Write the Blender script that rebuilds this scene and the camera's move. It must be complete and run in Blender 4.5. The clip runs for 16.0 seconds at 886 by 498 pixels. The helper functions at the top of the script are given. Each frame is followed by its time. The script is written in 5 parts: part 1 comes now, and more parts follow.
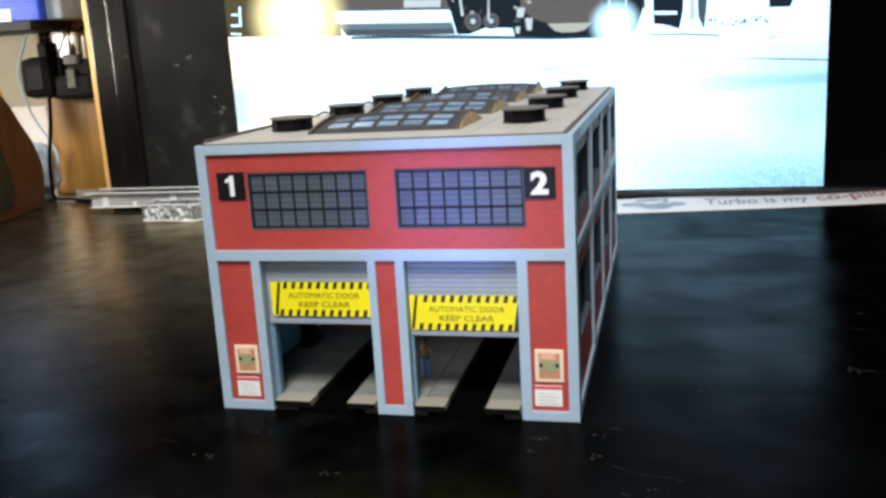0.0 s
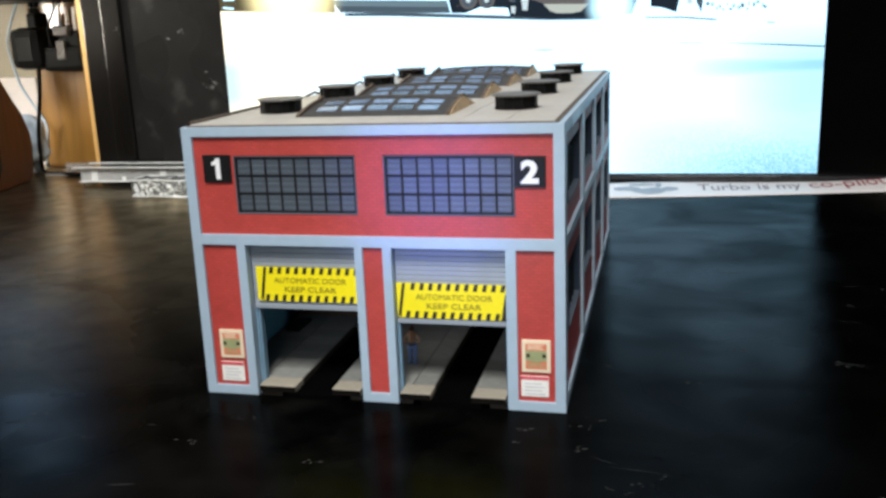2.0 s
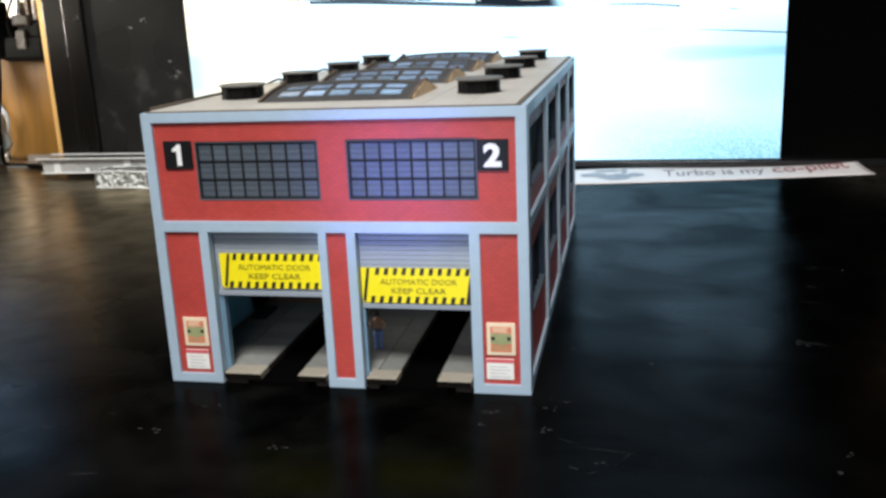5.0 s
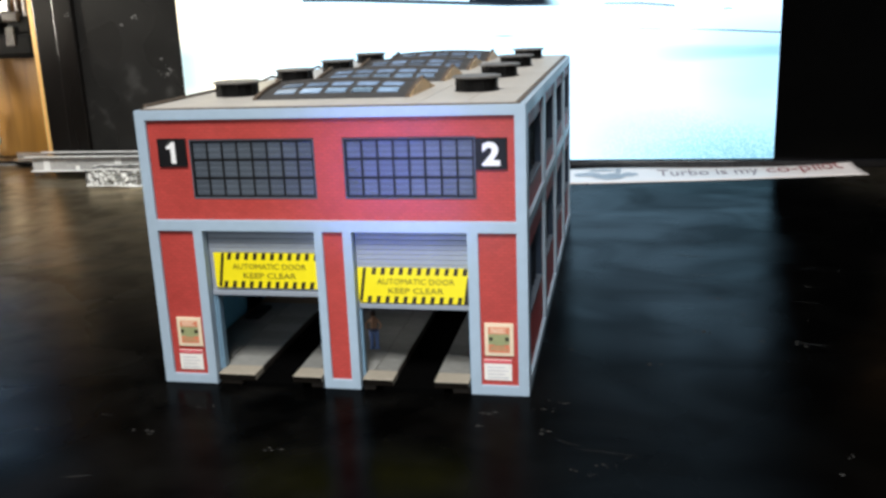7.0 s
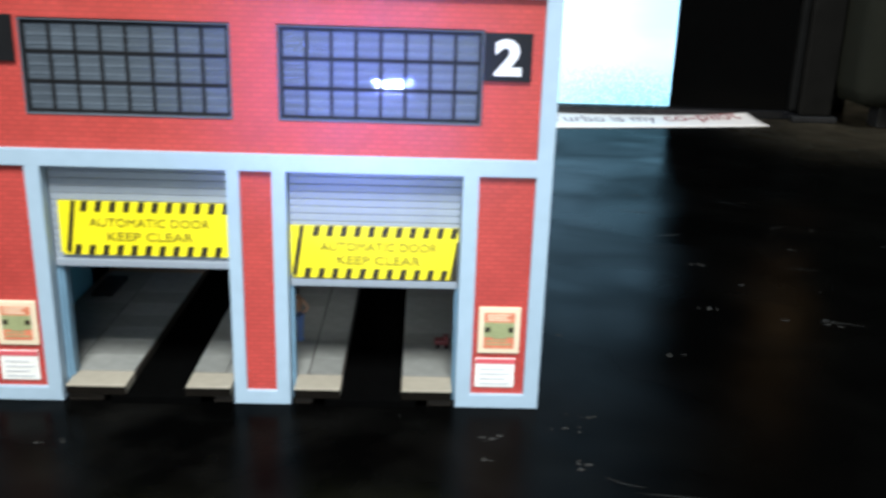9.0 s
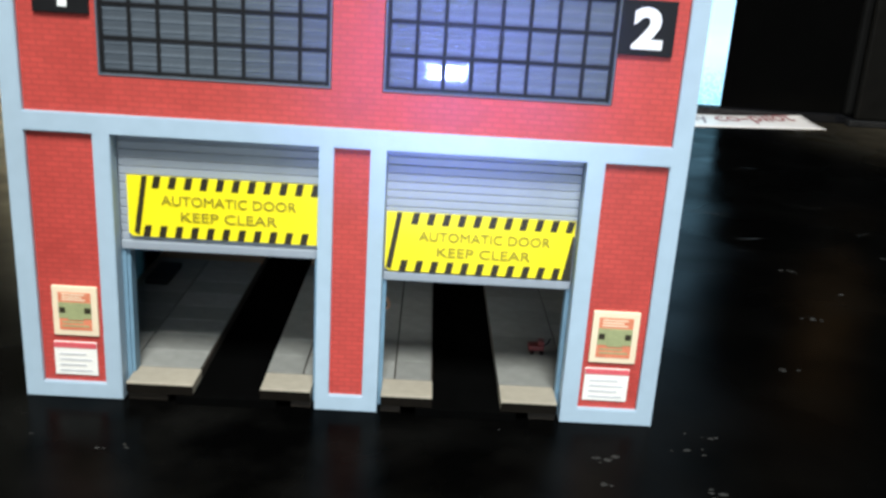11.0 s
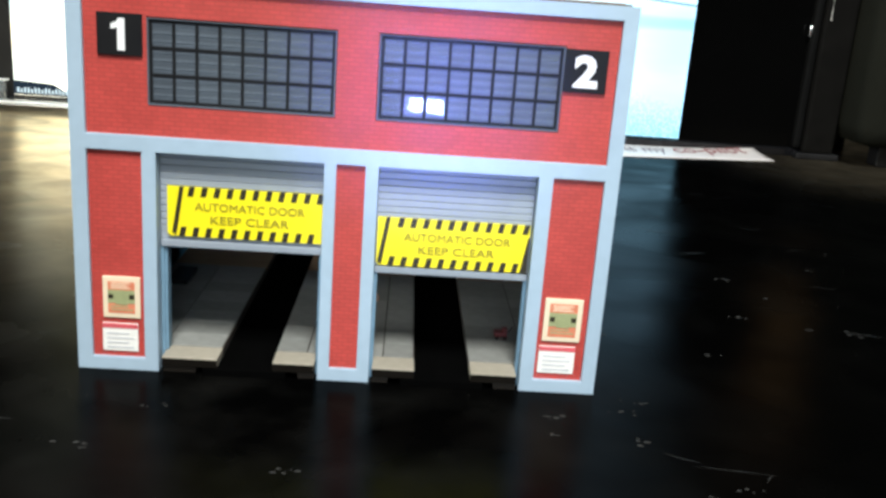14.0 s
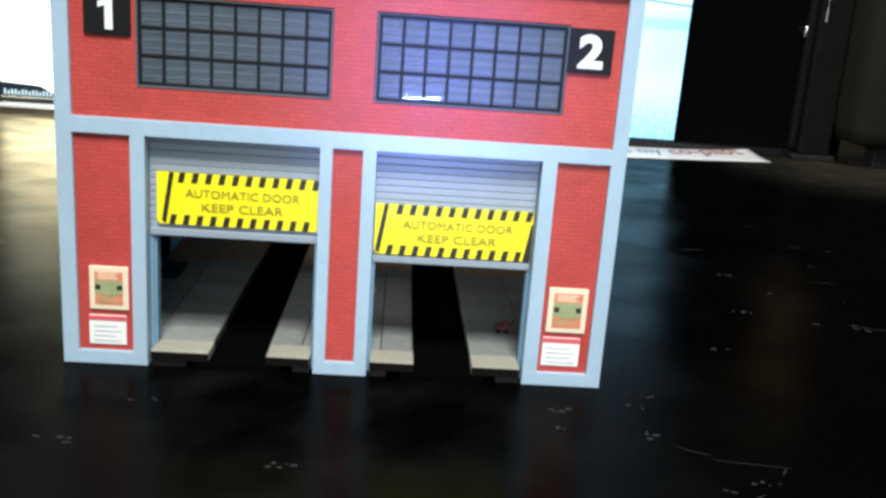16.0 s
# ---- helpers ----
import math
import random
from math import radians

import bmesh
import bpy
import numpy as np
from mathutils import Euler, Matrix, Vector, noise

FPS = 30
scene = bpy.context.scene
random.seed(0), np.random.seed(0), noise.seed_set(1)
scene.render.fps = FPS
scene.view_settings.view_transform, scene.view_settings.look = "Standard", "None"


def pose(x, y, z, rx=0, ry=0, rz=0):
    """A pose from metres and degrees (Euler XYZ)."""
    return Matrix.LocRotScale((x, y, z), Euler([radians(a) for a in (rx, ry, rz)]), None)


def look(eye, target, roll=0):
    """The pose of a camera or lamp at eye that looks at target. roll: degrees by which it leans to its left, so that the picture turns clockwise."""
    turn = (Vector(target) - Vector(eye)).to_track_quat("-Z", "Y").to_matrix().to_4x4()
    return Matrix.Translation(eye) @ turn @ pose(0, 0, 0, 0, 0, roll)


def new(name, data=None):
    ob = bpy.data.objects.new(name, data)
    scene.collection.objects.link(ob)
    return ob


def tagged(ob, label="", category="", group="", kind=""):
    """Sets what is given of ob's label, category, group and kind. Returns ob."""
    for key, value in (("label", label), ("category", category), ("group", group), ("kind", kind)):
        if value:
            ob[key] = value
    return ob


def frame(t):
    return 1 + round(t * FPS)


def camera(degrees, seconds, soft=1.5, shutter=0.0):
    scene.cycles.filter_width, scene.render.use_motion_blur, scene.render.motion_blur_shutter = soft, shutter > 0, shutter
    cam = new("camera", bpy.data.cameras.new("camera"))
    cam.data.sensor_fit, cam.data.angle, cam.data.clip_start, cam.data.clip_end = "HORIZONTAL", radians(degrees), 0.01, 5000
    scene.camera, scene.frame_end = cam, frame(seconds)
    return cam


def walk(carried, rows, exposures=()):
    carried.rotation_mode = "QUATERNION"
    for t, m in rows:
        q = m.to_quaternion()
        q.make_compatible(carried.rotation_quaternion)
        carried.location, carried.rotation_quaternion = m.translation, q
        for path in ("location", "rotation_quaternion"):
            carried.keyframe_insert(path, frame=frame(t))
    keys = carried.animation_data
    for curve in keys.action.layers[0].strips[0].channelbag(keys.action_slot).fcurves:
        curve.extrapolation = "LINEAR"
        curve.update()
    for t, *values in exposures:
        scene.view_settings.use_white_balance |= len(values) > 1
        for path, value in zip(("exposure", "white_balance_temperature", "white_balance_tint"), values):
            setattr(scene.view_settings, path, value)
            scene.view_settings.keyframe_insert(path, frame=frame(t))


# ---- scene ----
# All lengths below are in steps of 50 mm (S metres); the shed's front stands on y = 0, the desk top is z = 0.
S = 0.05
cam = camera(52.0, 16.0, soft=2.9, shutter=0.6)
PATH = [
    (0, (4.2689, -7.7120, 3.3965), (3.7945, -5.8187, 2.9600), -3.36),
    (0.5, (4.2882, -7.6247, 3.4990), (3.7878, -5.7452, 3.0332), -3.12),
    (1, (4.2779, -7.6227, 3.5320), (3.7731, -5.7418, 3.0768), -3.26),
    (1.5, (4.2859, -7.6302, 3.4944), (3.8053, -5.7452, 3.0298), -2.70),
    (2, (4.2905, -7.5872, 3.4755), (3.8312, -5.7029, 2.9871), -2.30),
    (2.5, (4.3359, -7.6100, 3.4432), (3.8890, -5.7216, 2.9589), -2.58),
    (3, (4.3629, -7.5669, 3.4390), (3.9321, -5.6791, 2.9382), -2.65),
    (5.5, (4.3538, -7.5945, 3.3911), (3.9677, -5.7004, 2.8778), -2.55),
    (6, (4.3894, -7.5864, 3.3697), (4.0197, -5.6907, 2.8507), -2.53),
    (6.5, (4.3828, -7.5820, 3.3730), (4.0256, -5.6848, 2.8502), -2.27),
    (7, (4.2723, -7.5245, 3.3971), (3.8966, -5.6281, 2.8848), -2.22),
    (7.5, (3.9678, -6.8733, 3.2504), (3.6807, -4.9597, 2.7448), -2.32),
    (8, (3.3985, -6.0956, 3.1265), (3.3051, -4.1723, 2.5858), -0.79),
    (8.5, (2.9960, -5.2486, 2.7213), (3.1162, -3.3405, 2.1343), 0.50),
    (9, (2.7334, -5.1893, 2.7300), (2.7903, -3.2864, 2.1170), 1.83),
    (9.5, (2.4385, -5.3546, 2.9966), (2.4446, -3.4587, 2.3596), 1.67),
    (11.8, (2.1500, -4.3100, 2.2900), (2.2060, -2.4060, 1.6810), 4.69),
    (12, (2.1800, -4.3400, 2.3000), (2.2330, -2.4360, 1.6900), 4.80),
    (12.5, (2.3323, -5.2543, 2.4943), (2.4517, -3.3383, 1.9336), 4.07),
    (13, (2.1921, -5.8803, 2.6817), (2.2693, -3.9577, 2.1360), 4.21),
    (13.5, (2.1434, -5.8216, 2.6253), (2.2375, -3.9033, 2.0673), 4.41),
    (14, (2.1322, -5.7618, 2.6167), (2.2233, -3.8392, 2.0731), 4.20),
    (14.5, (2.1359, -5.7263, 2.5568), (2.2352, -3.7906, 2.0636), 3.81),
    (15, (2.0968, -5.6693, 2.4774), (2.2049, -3.7353, 1.9793), 3.91),
    (15.5, (2.0865, -5.6339, 2.4547), (2.1953, -3.7023, 1.9478), 4.11),
    (16, (2.0874, -5.5962, 2.4138), (2.1980, -3.6681, 1.8942), 4.16),
]
walk(cam, [(t, look(Vector(eye) * S, Vector(target) * S, roll)) for t, eye, target, roll in PATH],
     [(0.0, -0.16, 6350, 8), (3.2, -0.16, 6350, 8), (5.3, -0.11, 6350, 9), (7.5, -0.08, 6350, 9), (8.5, 0.24, 6350, 3), (9.0, 0.42, 6000, 3), (9.6, 0.44, 6100, 5), (12.0, 0.26, 6300, 2), (12.6, 0.24, 6550, 4), (13.2, 0.28, 6600, 4), (14.0, 0.32, 6250, 4), (15.0, 0.32, 6300, 3), (16.0, 0.33, 6050, 2)])

# ---- world and light ----
world = bpy.data.worlds.new("world")
scene.world = world
world.use_nodes = True
world.node_tree.nodes["Background"].inputs[0].default_value = (0.5, 0.55, 0.62, 1)
world.node_tree.nodes["Background"].inputs[1].default_value = 0.05
scene.view_settings.exposure = 0.0


def area(name, at, aim, w, h, watts, color, spread=180):
    data = bpy.data.lights.new(name, "AREA")
    data.shape, data.size, data.size_y, data.energy, data.color, data.spread = "RECTANGLE", w * S, h * S, watts, color, radians(spread)
    ob = new(name, data)
    ob.matrix_world = look(Vector(at) * S, Vector(aim) * S)
    return ob


# assumed sources out of view: the ceiling light, the windows behind the camera and beside the desk's left end, and the
# small blue-white work light under the camera
area("ceiling_light_lamp", (4, -22, 35), (2, 1, 0), 12, 12, 68.0, (1.0, 0.97, 0.93))
area("front_window_lamp", (6, -37, 16), (2, 0, 1), 14, 10, 5.5, (1.0, 0.97, 0.94))
area("side_window_lamp", (-32, 2, 14), (-10, 14, 2), 12, 10, 16.0, (1.0, 0.95, 0.88))
# warm fill lamp, unseen, added to brighten the clutter on the left
area("left_clutter_fill_lamp", (-16.5, 7, 4.1), (-9.8, 13.0, 2.2), 1.6, 1.6, 2.5, (1.0, 0.9, 0.74))
# fixed stand-in for a blue-white light carried with the camera
for z in (1.04, 1.165):
    area("work_light_lamp", (2.36, -6.6, z), (2.3, 0, 2.05), 0.5, 0.03, 0.0075, (0.17, 0.23, 1.0), spread=18)
area("work_light_lamp", (2.36, -6.6, 1.1), (2.5, 0, 1.75), 0.4, 0.03, 0.024, (0.72, 0.84, 1.0), spread=44)


# ---- materials ----
def mat(name, color, rough=0.6, metal=0.0, spread=0.12, size=4.0, bump=0.0, bump_size=0.4, ior=1.45, coat=0.0, dirt=None, dirt_size=20.0, dirt_at=0.62, random_tone=0.0, stretch=(1, 1, 1), rough_spread=0.08):
    """A surface with its tone varied at two scales; sizes in millimetres."""
    m = bpy.data.materials.new(name)
    m.use_nodes = True
    n, l = m.node_tree.nodes, m.node_tree.links
    b = n["Principled BSDF"]
    b.inputs["Metallic"].default_value, b.inputs["IOR"].default_value, b.inputs["Coat Weight"].default_value = metal, ior, coat
    b.inputs["Coat Roughness"].default_value = 0.12
    tc = n.new("ShaderNodeTexCoord")
    mp = n.new("ShaderNodeMapping")
    mp.inputs["Scale"].default_value = stretch
    l.new(tc.outputs["Object"], mp.inputs["Vector"])

    def noise_node(mm, detail):
        t = n.new("ShaderNodeTexNoise")
        t.inputs["Scale"].default_value, t.inputs["Detail"].default_value = 1000.0 / mm, detail
        l.new(mp.outputs[0], t.inputs["Vector"])
        return t

    fine, broad = noise_node(size, 5), noise_node(size * 9, 3)
    add = n.new("ShaderNodeMath")
    add.operation = "ADD"
    l.new(fine.outputs["Fac"], add.inputs[0]), l.new(broad.outputs["Fac"], add.inputs[1])
    ramp = n.new("ShaderNodeMapRange")
    ramp.inputs["From Min"].default_value, ramp.inputs["From Max"].default_value = 0.6, 1.4
    ramp.inputs["To Min"].default_value, ramp.inputs["To Max"].default_value = 1 - spread, 1 + spread
    l.new(add.outputs[0], ramp.inputs["Value"])
    tone = ramp.outputs[0]
    if random_tone:
        info = n.new("ShaderNodeObjectInfo")
        r = n.new("ShaderNodeMapRange")
        r.inputs["To Min"].default_value, r.inputs["To Max"].default_value = 1 - random_tone, 1 + random_tone
        l.new(info.outputs["Random"], r.inputs["Value"])
        mul = n.new("ShaderNodeMath")
        mul.operation = "MULTIPLY"
        l.new(tone, mul.inputs[0]), l.new(r.outputs[0], mul.inputs[1])
        tone = mul.outputs[0]
    hue = n.new("ShaderNodeVectorMath")
    hue.operation = "SCALE"
    hue.inputs[0].default_value = color
    l.new(tone, hue.inputs["Scale"])
    out = hue.outputs[0]
    if dirt:
        spots = noise_node(dirt_size, 6)
        cut = n.new("ShaderNodeMapRange")
        cut.inputs["From Min"].default_value, cut.inputs["From Max"].default_value = dirt_at, dirt_at + 0.12
        l.new(spots.outputs["Fac"], cut.inputs["Value"])
        mix = n.new("ShaderNodeMix")
        mix.data_type = "RGBA"
        l.new(cut.outputs[0], mix.inputs["Factor"]), l.new(out, mix.inputs["A"])
        mix.inputs["B"].default_value = (*dirt, 1)
        out = mix.outputs["Result"]
    l.new(out, b.inputs["Base Color"])
    rr = n.new("ShaderNodeMapRange")
    rr.inputs["From Min"].default_value, rr.inputs["From Max"].default_value = 0.3, 0.7
    rr.inputs["To Min"].default_value, rr.inputs["To Max"].default_value = max(rough - rough_spread, 0.02), min(rough + rough_spread, 1)
    l.new(broad.outputs["Fac"], rr.inputs["Value"]), l.new(rr.outputs[0], b.inputs["Roughness"])
    if bump:
        bt = noise_node(bump_size, 4)
        bn = n.new("ShaderNodeBump")
        bn.inputs["Strength"].default_value, bn.inputs["Distance"].default_value = bump, 0.0005
        l.new(bt.outputs["Fac"], bn.inputs["Height"]), l.new(bn.outputs[0], b.inputs["Normal"])
    return m


def glow(name, color, strength):
    m = bpy.data.materials.new(name)
    m.use_nodes = True
    n, l = m.node_tree.nodes, m.node_tree.links
    n.remove(n["Principled BSDF"])
    e = n.new("ShaderNodeEmission")
    e.inputs[0].default_value, e.inputs[1].default_value = (*color, 1), strength
    l.new(e.outputs[0], n["Material Output"].inputs[0])
    return m


def brick_card():
    """Red card printed with fine brick courses, 3.6 x 1.4 mm."""
    m = mat("red_brick_card", (0.46, 0.054, 0.044), rough=0.55, spread=0.14, size=3.0)
    n, l = m.node_tree.nodes, m.node_tree.links
    b = n["Principled BSDF"]
    tc = n["Texture Coordinate"]
    sep, com, add = n.new("ShaderNodeSeparateXYZ"), n.new("ShaderNodeCombineXYZ"), n.new("ShaderNodeMath")
    add.operation = "ADD"
    l.new(tc.outputs["Object"], sep.inputs[0])
    l.new(sep.outputs[0], add.inputs[0]), l.new(sep.outputs[1], add.inputs[1])
    l.new(add.outputs[0], com.inputs[0]), l.new(sep.outputs[2], com.inputs[1])
    br = n.new("ShaderNodeTexBrick")
    br.inputs["Scale"].default_value = 1.0
    br.inputs["Brick Width"].default_value, br.inputs["Row Height"].default_value, br.inputs["Mortar Size"].default_value = 0.0036, 0.0014, 0.00022
    br.inputs["Color1"].default_value, br.inputs["Color2"].default_value, br.inputs["Mortar"].default_value = (1, 1, 1, 1), (0.88, 0.86, 0.86, 1), (0.74, 0.8, 0.8, 1)
    l.new(com.outputs[0], br.inputs["Vector"])
    mix = n.new("ShaderNodeMix")
    mix.data_type, mix.blend_type = "RGBA", "MULTIPLY"
    mix.inputs["Factor"].default_value = 1.0
    old = b.inputs["Base Color"].links[0].from_socket
    l.new(old, mix.inputs["A"]), l.new(br.outputs["Color"], mix.inputs["B"])
    l.new(mix.outputs["Result"], b.inputs["Base Color"])
    return m


def clear_plastic():
    m = mat("clear_plastic", (0.97, 0.98, 0.97), rough=0.06, spread=0.01, bump=0.9, bump_size=4.0, rough_spread=0.03)
    b = m.node_tree.nodes["Principled BSDF"]
    b.inputs["Transmission Weight"].default_value = 0.9
    m.node_tree.nodes["Bump"].inputs["Distance"].default_value = 0.002
    b.inputs["IOR"].default_value = 1.5
    b.inputs["Coat Weight"].default_value = 1.0
    return m


def wood(name, dark, light, across=6.0):
    m = mat(name, light, rough=0.42, spread=0.1, size=3.0, stretch=(1, 1, 0.12))
    n, l = m.node_tree.nodes, m.node_tree.links
    b = n["Principled BSDF"]
    tc = n["Texture Coordinate"]
    mp = n.new("ShaderNodeMapping")
    mp.inputs["Scale"].default_value = (1, 1, 0.08)
    wv = n.new("ShaderNodeTexNoise")
    wv.inputs["Scale"].default_value, wv.inputs["Detail"].default_value, wv.inputs["Distortion"].default_value = 1000 / across, 6, 1.2
    l.new(tc.outputs["Object"], mp.inputs[0]), l.new(mp.outputs[0], wv.inputs["Vector"])
    mr = n.new("ShaderNodeMapRange")
    mr.inputs["From Min"].default_value, mr.inputs["From Max"].default_value = 0.35, 0.65
    l.new(wv.outputs["Fac"], mr.inputs["Value"])
    mix = n.new("ShaderNodeMix")
    mix.data_type = "RGBA"
    old = b.inputs["Base Color"].links[0].from_socket
    l.new(mr.outputs[0], mix.inputs["Factor"]), l.new(old, mix.inputs["A"])
    mix.inputs["B"].default_value = (*dark, 1)
    l.new(mix.outputs["Result"], b.inputs["Base Color"])
    return m


def laminate():
    """Black laminate: a dark body under a thin gloss that grows towards grazing, hazed with wipe marks and dust."""
    m = bpy.data.materials.new("black_laminate")
    m.use_nodes = True
    n, l = m.node_tree.nodes, m.node_tree.links
    n.remove(n["Principled BSDF"])
    tc = n.new("ShaderNodeTexCoord")
    d, g, mix = n.new("ShaderNodeBsdfDiffuse"), n.new("ShaderNodeBsdfAnisotropic"), n.new("ShaderNodeMixShader")
    g.distribution = "BECKMANN"
    haze, fine = n.new("ShaderNodeTexNoise"), n.new("ShaderNodeTexNoise")
    haze.inputs["Scale"].default_value, haze.inputs["Detail"].default_value, haze.inputs["Distortion"].default_value = 9, 8, 0.8
    fine.inputs["Scale"].default_value, fine.inputs["Detail"].default_value = 160, 8
    l.new(tc.outputs["Object"], haze.inputs["Vector"]), l.new(tc.outputs["Object"], fine.inputs["Vector"])
    ramp = n.new("ShaderNodeMapRange")
    for key, v in (("From Min", 0.5), ("From Max", 0.8), ("To Min", 0.0), ("To Max", 1.0)):
        ramp.inputs[key].default_value = v
    l.new(haze.outputs["Fac"], ramp.inputs["Value"])
    tint = n.new("ShaderNodeMix")
    tint.data_type = "RGBA"
    tint.inputs["A"].default_value, tint.inputs["B"].default_value = (0.0005, 0.0005, 0.0005, 1), (0.0045, 0.0038, 0.0033, 1)
    sep = n.new("ShaderNodeSeparateXYZ")
    l.new(tc.outputs["Object"], sep.inputs[0])

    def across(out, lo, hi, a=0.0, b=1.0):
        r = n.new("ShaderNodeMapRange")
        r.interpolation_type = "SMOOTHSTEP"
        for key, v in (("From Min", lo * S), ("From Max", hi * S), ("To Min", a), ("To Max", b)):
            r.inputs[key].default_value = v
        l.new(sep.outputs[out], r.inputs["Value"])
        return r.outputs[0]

    def combine(how, a, b):
        q = n.new("ShaderNodeMath")
        q.operation = how
        l.new(a, q.inputs[0]), l.new(b, q.inputs[1])
        return q.outputs[0]

    # the wipe haze weakens towards the right end
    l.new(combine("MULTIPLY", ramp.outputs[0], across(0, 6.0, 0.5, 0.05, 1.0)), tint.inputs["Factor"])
    # dull smudges over the top, fading towards the right
    smudge, cut, dull = n.new("ShaderNodeTexNoise"), n.new("ShaderNodeMapRange"), n.new("ShaderNodeMix")
    smudge.inputs["Scale"].default_value, smudge.inputs["Detail"].default_value, smudge.inputs["Distortion"].default_value = 30, 8, 0.0
    l.new(tc.outputs["Object"], smudge.inputs["Vector"])
    for key, v in (("From Min", 0.45), ("From Max", 0.8)):
        cut.inputs[key].default_value = v
    dull.data_type = "RGBA"
    dull.inputs["B"].default_value = (0.0042, 0.0041, 0.0038, 1)
    l.new(smudge.outputs["Fac"], cut.inputs["Value"]), l.new(combine("MULTIPLY", cut.outputs[0], across(0, 5.5, 0.5, 0.2, 1.0)), dull.inputs["Factor"]), l.new(tint.outputs["Result"], dull.inputs["A"])
    # brown dust film at two ends, also painting the warm light haze there
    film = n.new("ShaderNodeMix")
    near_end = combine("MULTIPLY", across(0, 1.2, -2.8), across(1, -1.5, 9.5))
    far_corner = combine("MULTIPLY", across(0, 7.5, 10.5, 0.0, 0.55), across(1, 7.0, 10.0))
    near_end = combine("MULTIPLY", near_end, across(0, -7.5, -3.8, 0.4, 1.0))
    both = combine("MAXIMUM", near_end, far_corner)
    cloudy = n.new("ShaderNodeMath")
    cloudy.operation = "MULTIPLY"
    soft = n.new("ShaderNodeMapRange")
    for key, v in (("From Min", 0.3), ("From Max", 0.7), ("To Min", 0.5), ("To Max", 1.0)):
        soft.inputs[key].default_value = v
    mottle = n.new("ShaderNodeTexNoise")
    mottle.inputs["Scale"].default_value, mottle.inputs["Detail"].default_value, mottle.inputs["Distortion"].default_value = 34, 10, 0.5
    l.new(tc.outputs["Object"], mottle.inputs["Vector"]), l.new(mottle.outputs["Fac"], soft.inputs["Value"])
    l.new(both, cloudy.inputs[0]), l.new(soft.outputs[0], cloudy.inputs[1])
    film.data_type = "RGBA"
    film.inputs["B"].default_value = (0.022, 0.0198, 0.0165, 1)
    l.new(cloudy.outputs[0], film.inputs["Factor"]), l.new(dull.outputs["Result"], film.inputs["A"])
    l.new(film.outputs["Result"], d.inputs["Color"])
    rough = n.new("ShaderNodeMapRange")
    for key, v in (("From Min", 0.3), ("From Max", 0.75), ("To Min", 0.2), ("To Max", 0.36)):
        rough.inputs[key].default_value = v
    l.new(haze.outputs["Fac"], rough.inputs["Value"]), l.new(rough.outputs[0], g.inputs["Roughness"])
    g.inputs["Color"].default_value = (0.84, 0.94, 1.0, 1)
    bump = n.new("ShaderNodeBump")
    bump.inputs["Strength"].default_value, bump.inputs["Distance"].default_value = 0.12, 0.0002
    l.new(fine.outputs["Fac"], bump.inputs["Height"]), l.new(bump.outputs[0], g.inputs["Normal"])
    f, k = n.new("ShaderNodeFresnel"), n.new("ShaderNodeMath")
    f.inputs["IOR"].default_value = 1.36
    steep = n.new("ShaderNodeMath")
    steep.operation, k.operation = "POWER", "MULTIPLY"
    steep.inputs[1].default_value, k.inputs[1].default_value = 1.15, 0.25
    wipe, smear, patchy = n.new("ShaderNodeTexNoise"), n.new("ShaderNodeMapRange"), n.new("ShaderNodeMath")
    turn = n.new("ShaderNodeMapping")
    turn.inputs["Scale"].default_value, turn.inputs["Rotation"].default_value = (1.0, 1.4, 1.0), (0, 0, 0.6)
    wipe.inputs["Scale"].default_value, wipe.inputs["Detail"].default_value, wipe.inputs["Distortion"].default_value = 11, 9, 0.9
    l.new(tc.outputs["Object"], turn.inputs[0]), l.new(turn.outputs[0], wipe.inputs["Vector"])
    for key, v in (("From Min", 0.32), ("From Max", 0.68), ("To Min", 0.6), ("To Max", 1.4)):
        smear.inputs[key].default_value = v
    patchy.operation = "MULTIPLY"
    l.new(wipe.outputs["Fac"], smear.inputs["Value"])
    l.new(f.outputs[0], steep.inputs[0]), l.new(steep.outputs[0], k.inputs[0])
    l.new(k.outputs[0], patchy.inputs[0]), l.new(smear.outputs[0], patchy.inputs[1]), l.new(patchy.outputs[0], mix.inputs["Fac"])
    l.new(d.outputs[0], mix.inputs[1]), l.new(g.outputs[0], mix.inputs[2])
    # a warm-tinted gloss in the film paints its sheen towards grazing
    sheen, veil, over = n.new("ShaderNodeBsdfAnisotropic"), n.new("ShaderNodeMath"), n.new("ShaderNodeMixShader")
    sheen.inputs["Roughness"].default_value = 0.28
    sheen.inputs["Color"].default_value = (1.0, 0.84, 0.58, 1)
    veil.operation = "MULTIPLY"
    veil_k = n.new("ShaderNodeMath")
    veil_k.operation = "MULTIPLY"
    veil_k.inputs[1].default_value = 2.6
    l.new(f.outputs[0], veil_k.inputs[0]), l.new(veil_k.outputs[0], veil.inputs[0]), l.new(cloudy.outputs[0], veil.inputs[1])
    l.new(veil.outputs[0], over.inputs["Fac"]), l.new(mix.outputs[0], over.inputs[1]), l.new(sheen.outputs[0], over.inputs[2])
    l.new(over.outputs[0], n["Material Output"].inputs[0])
    return m


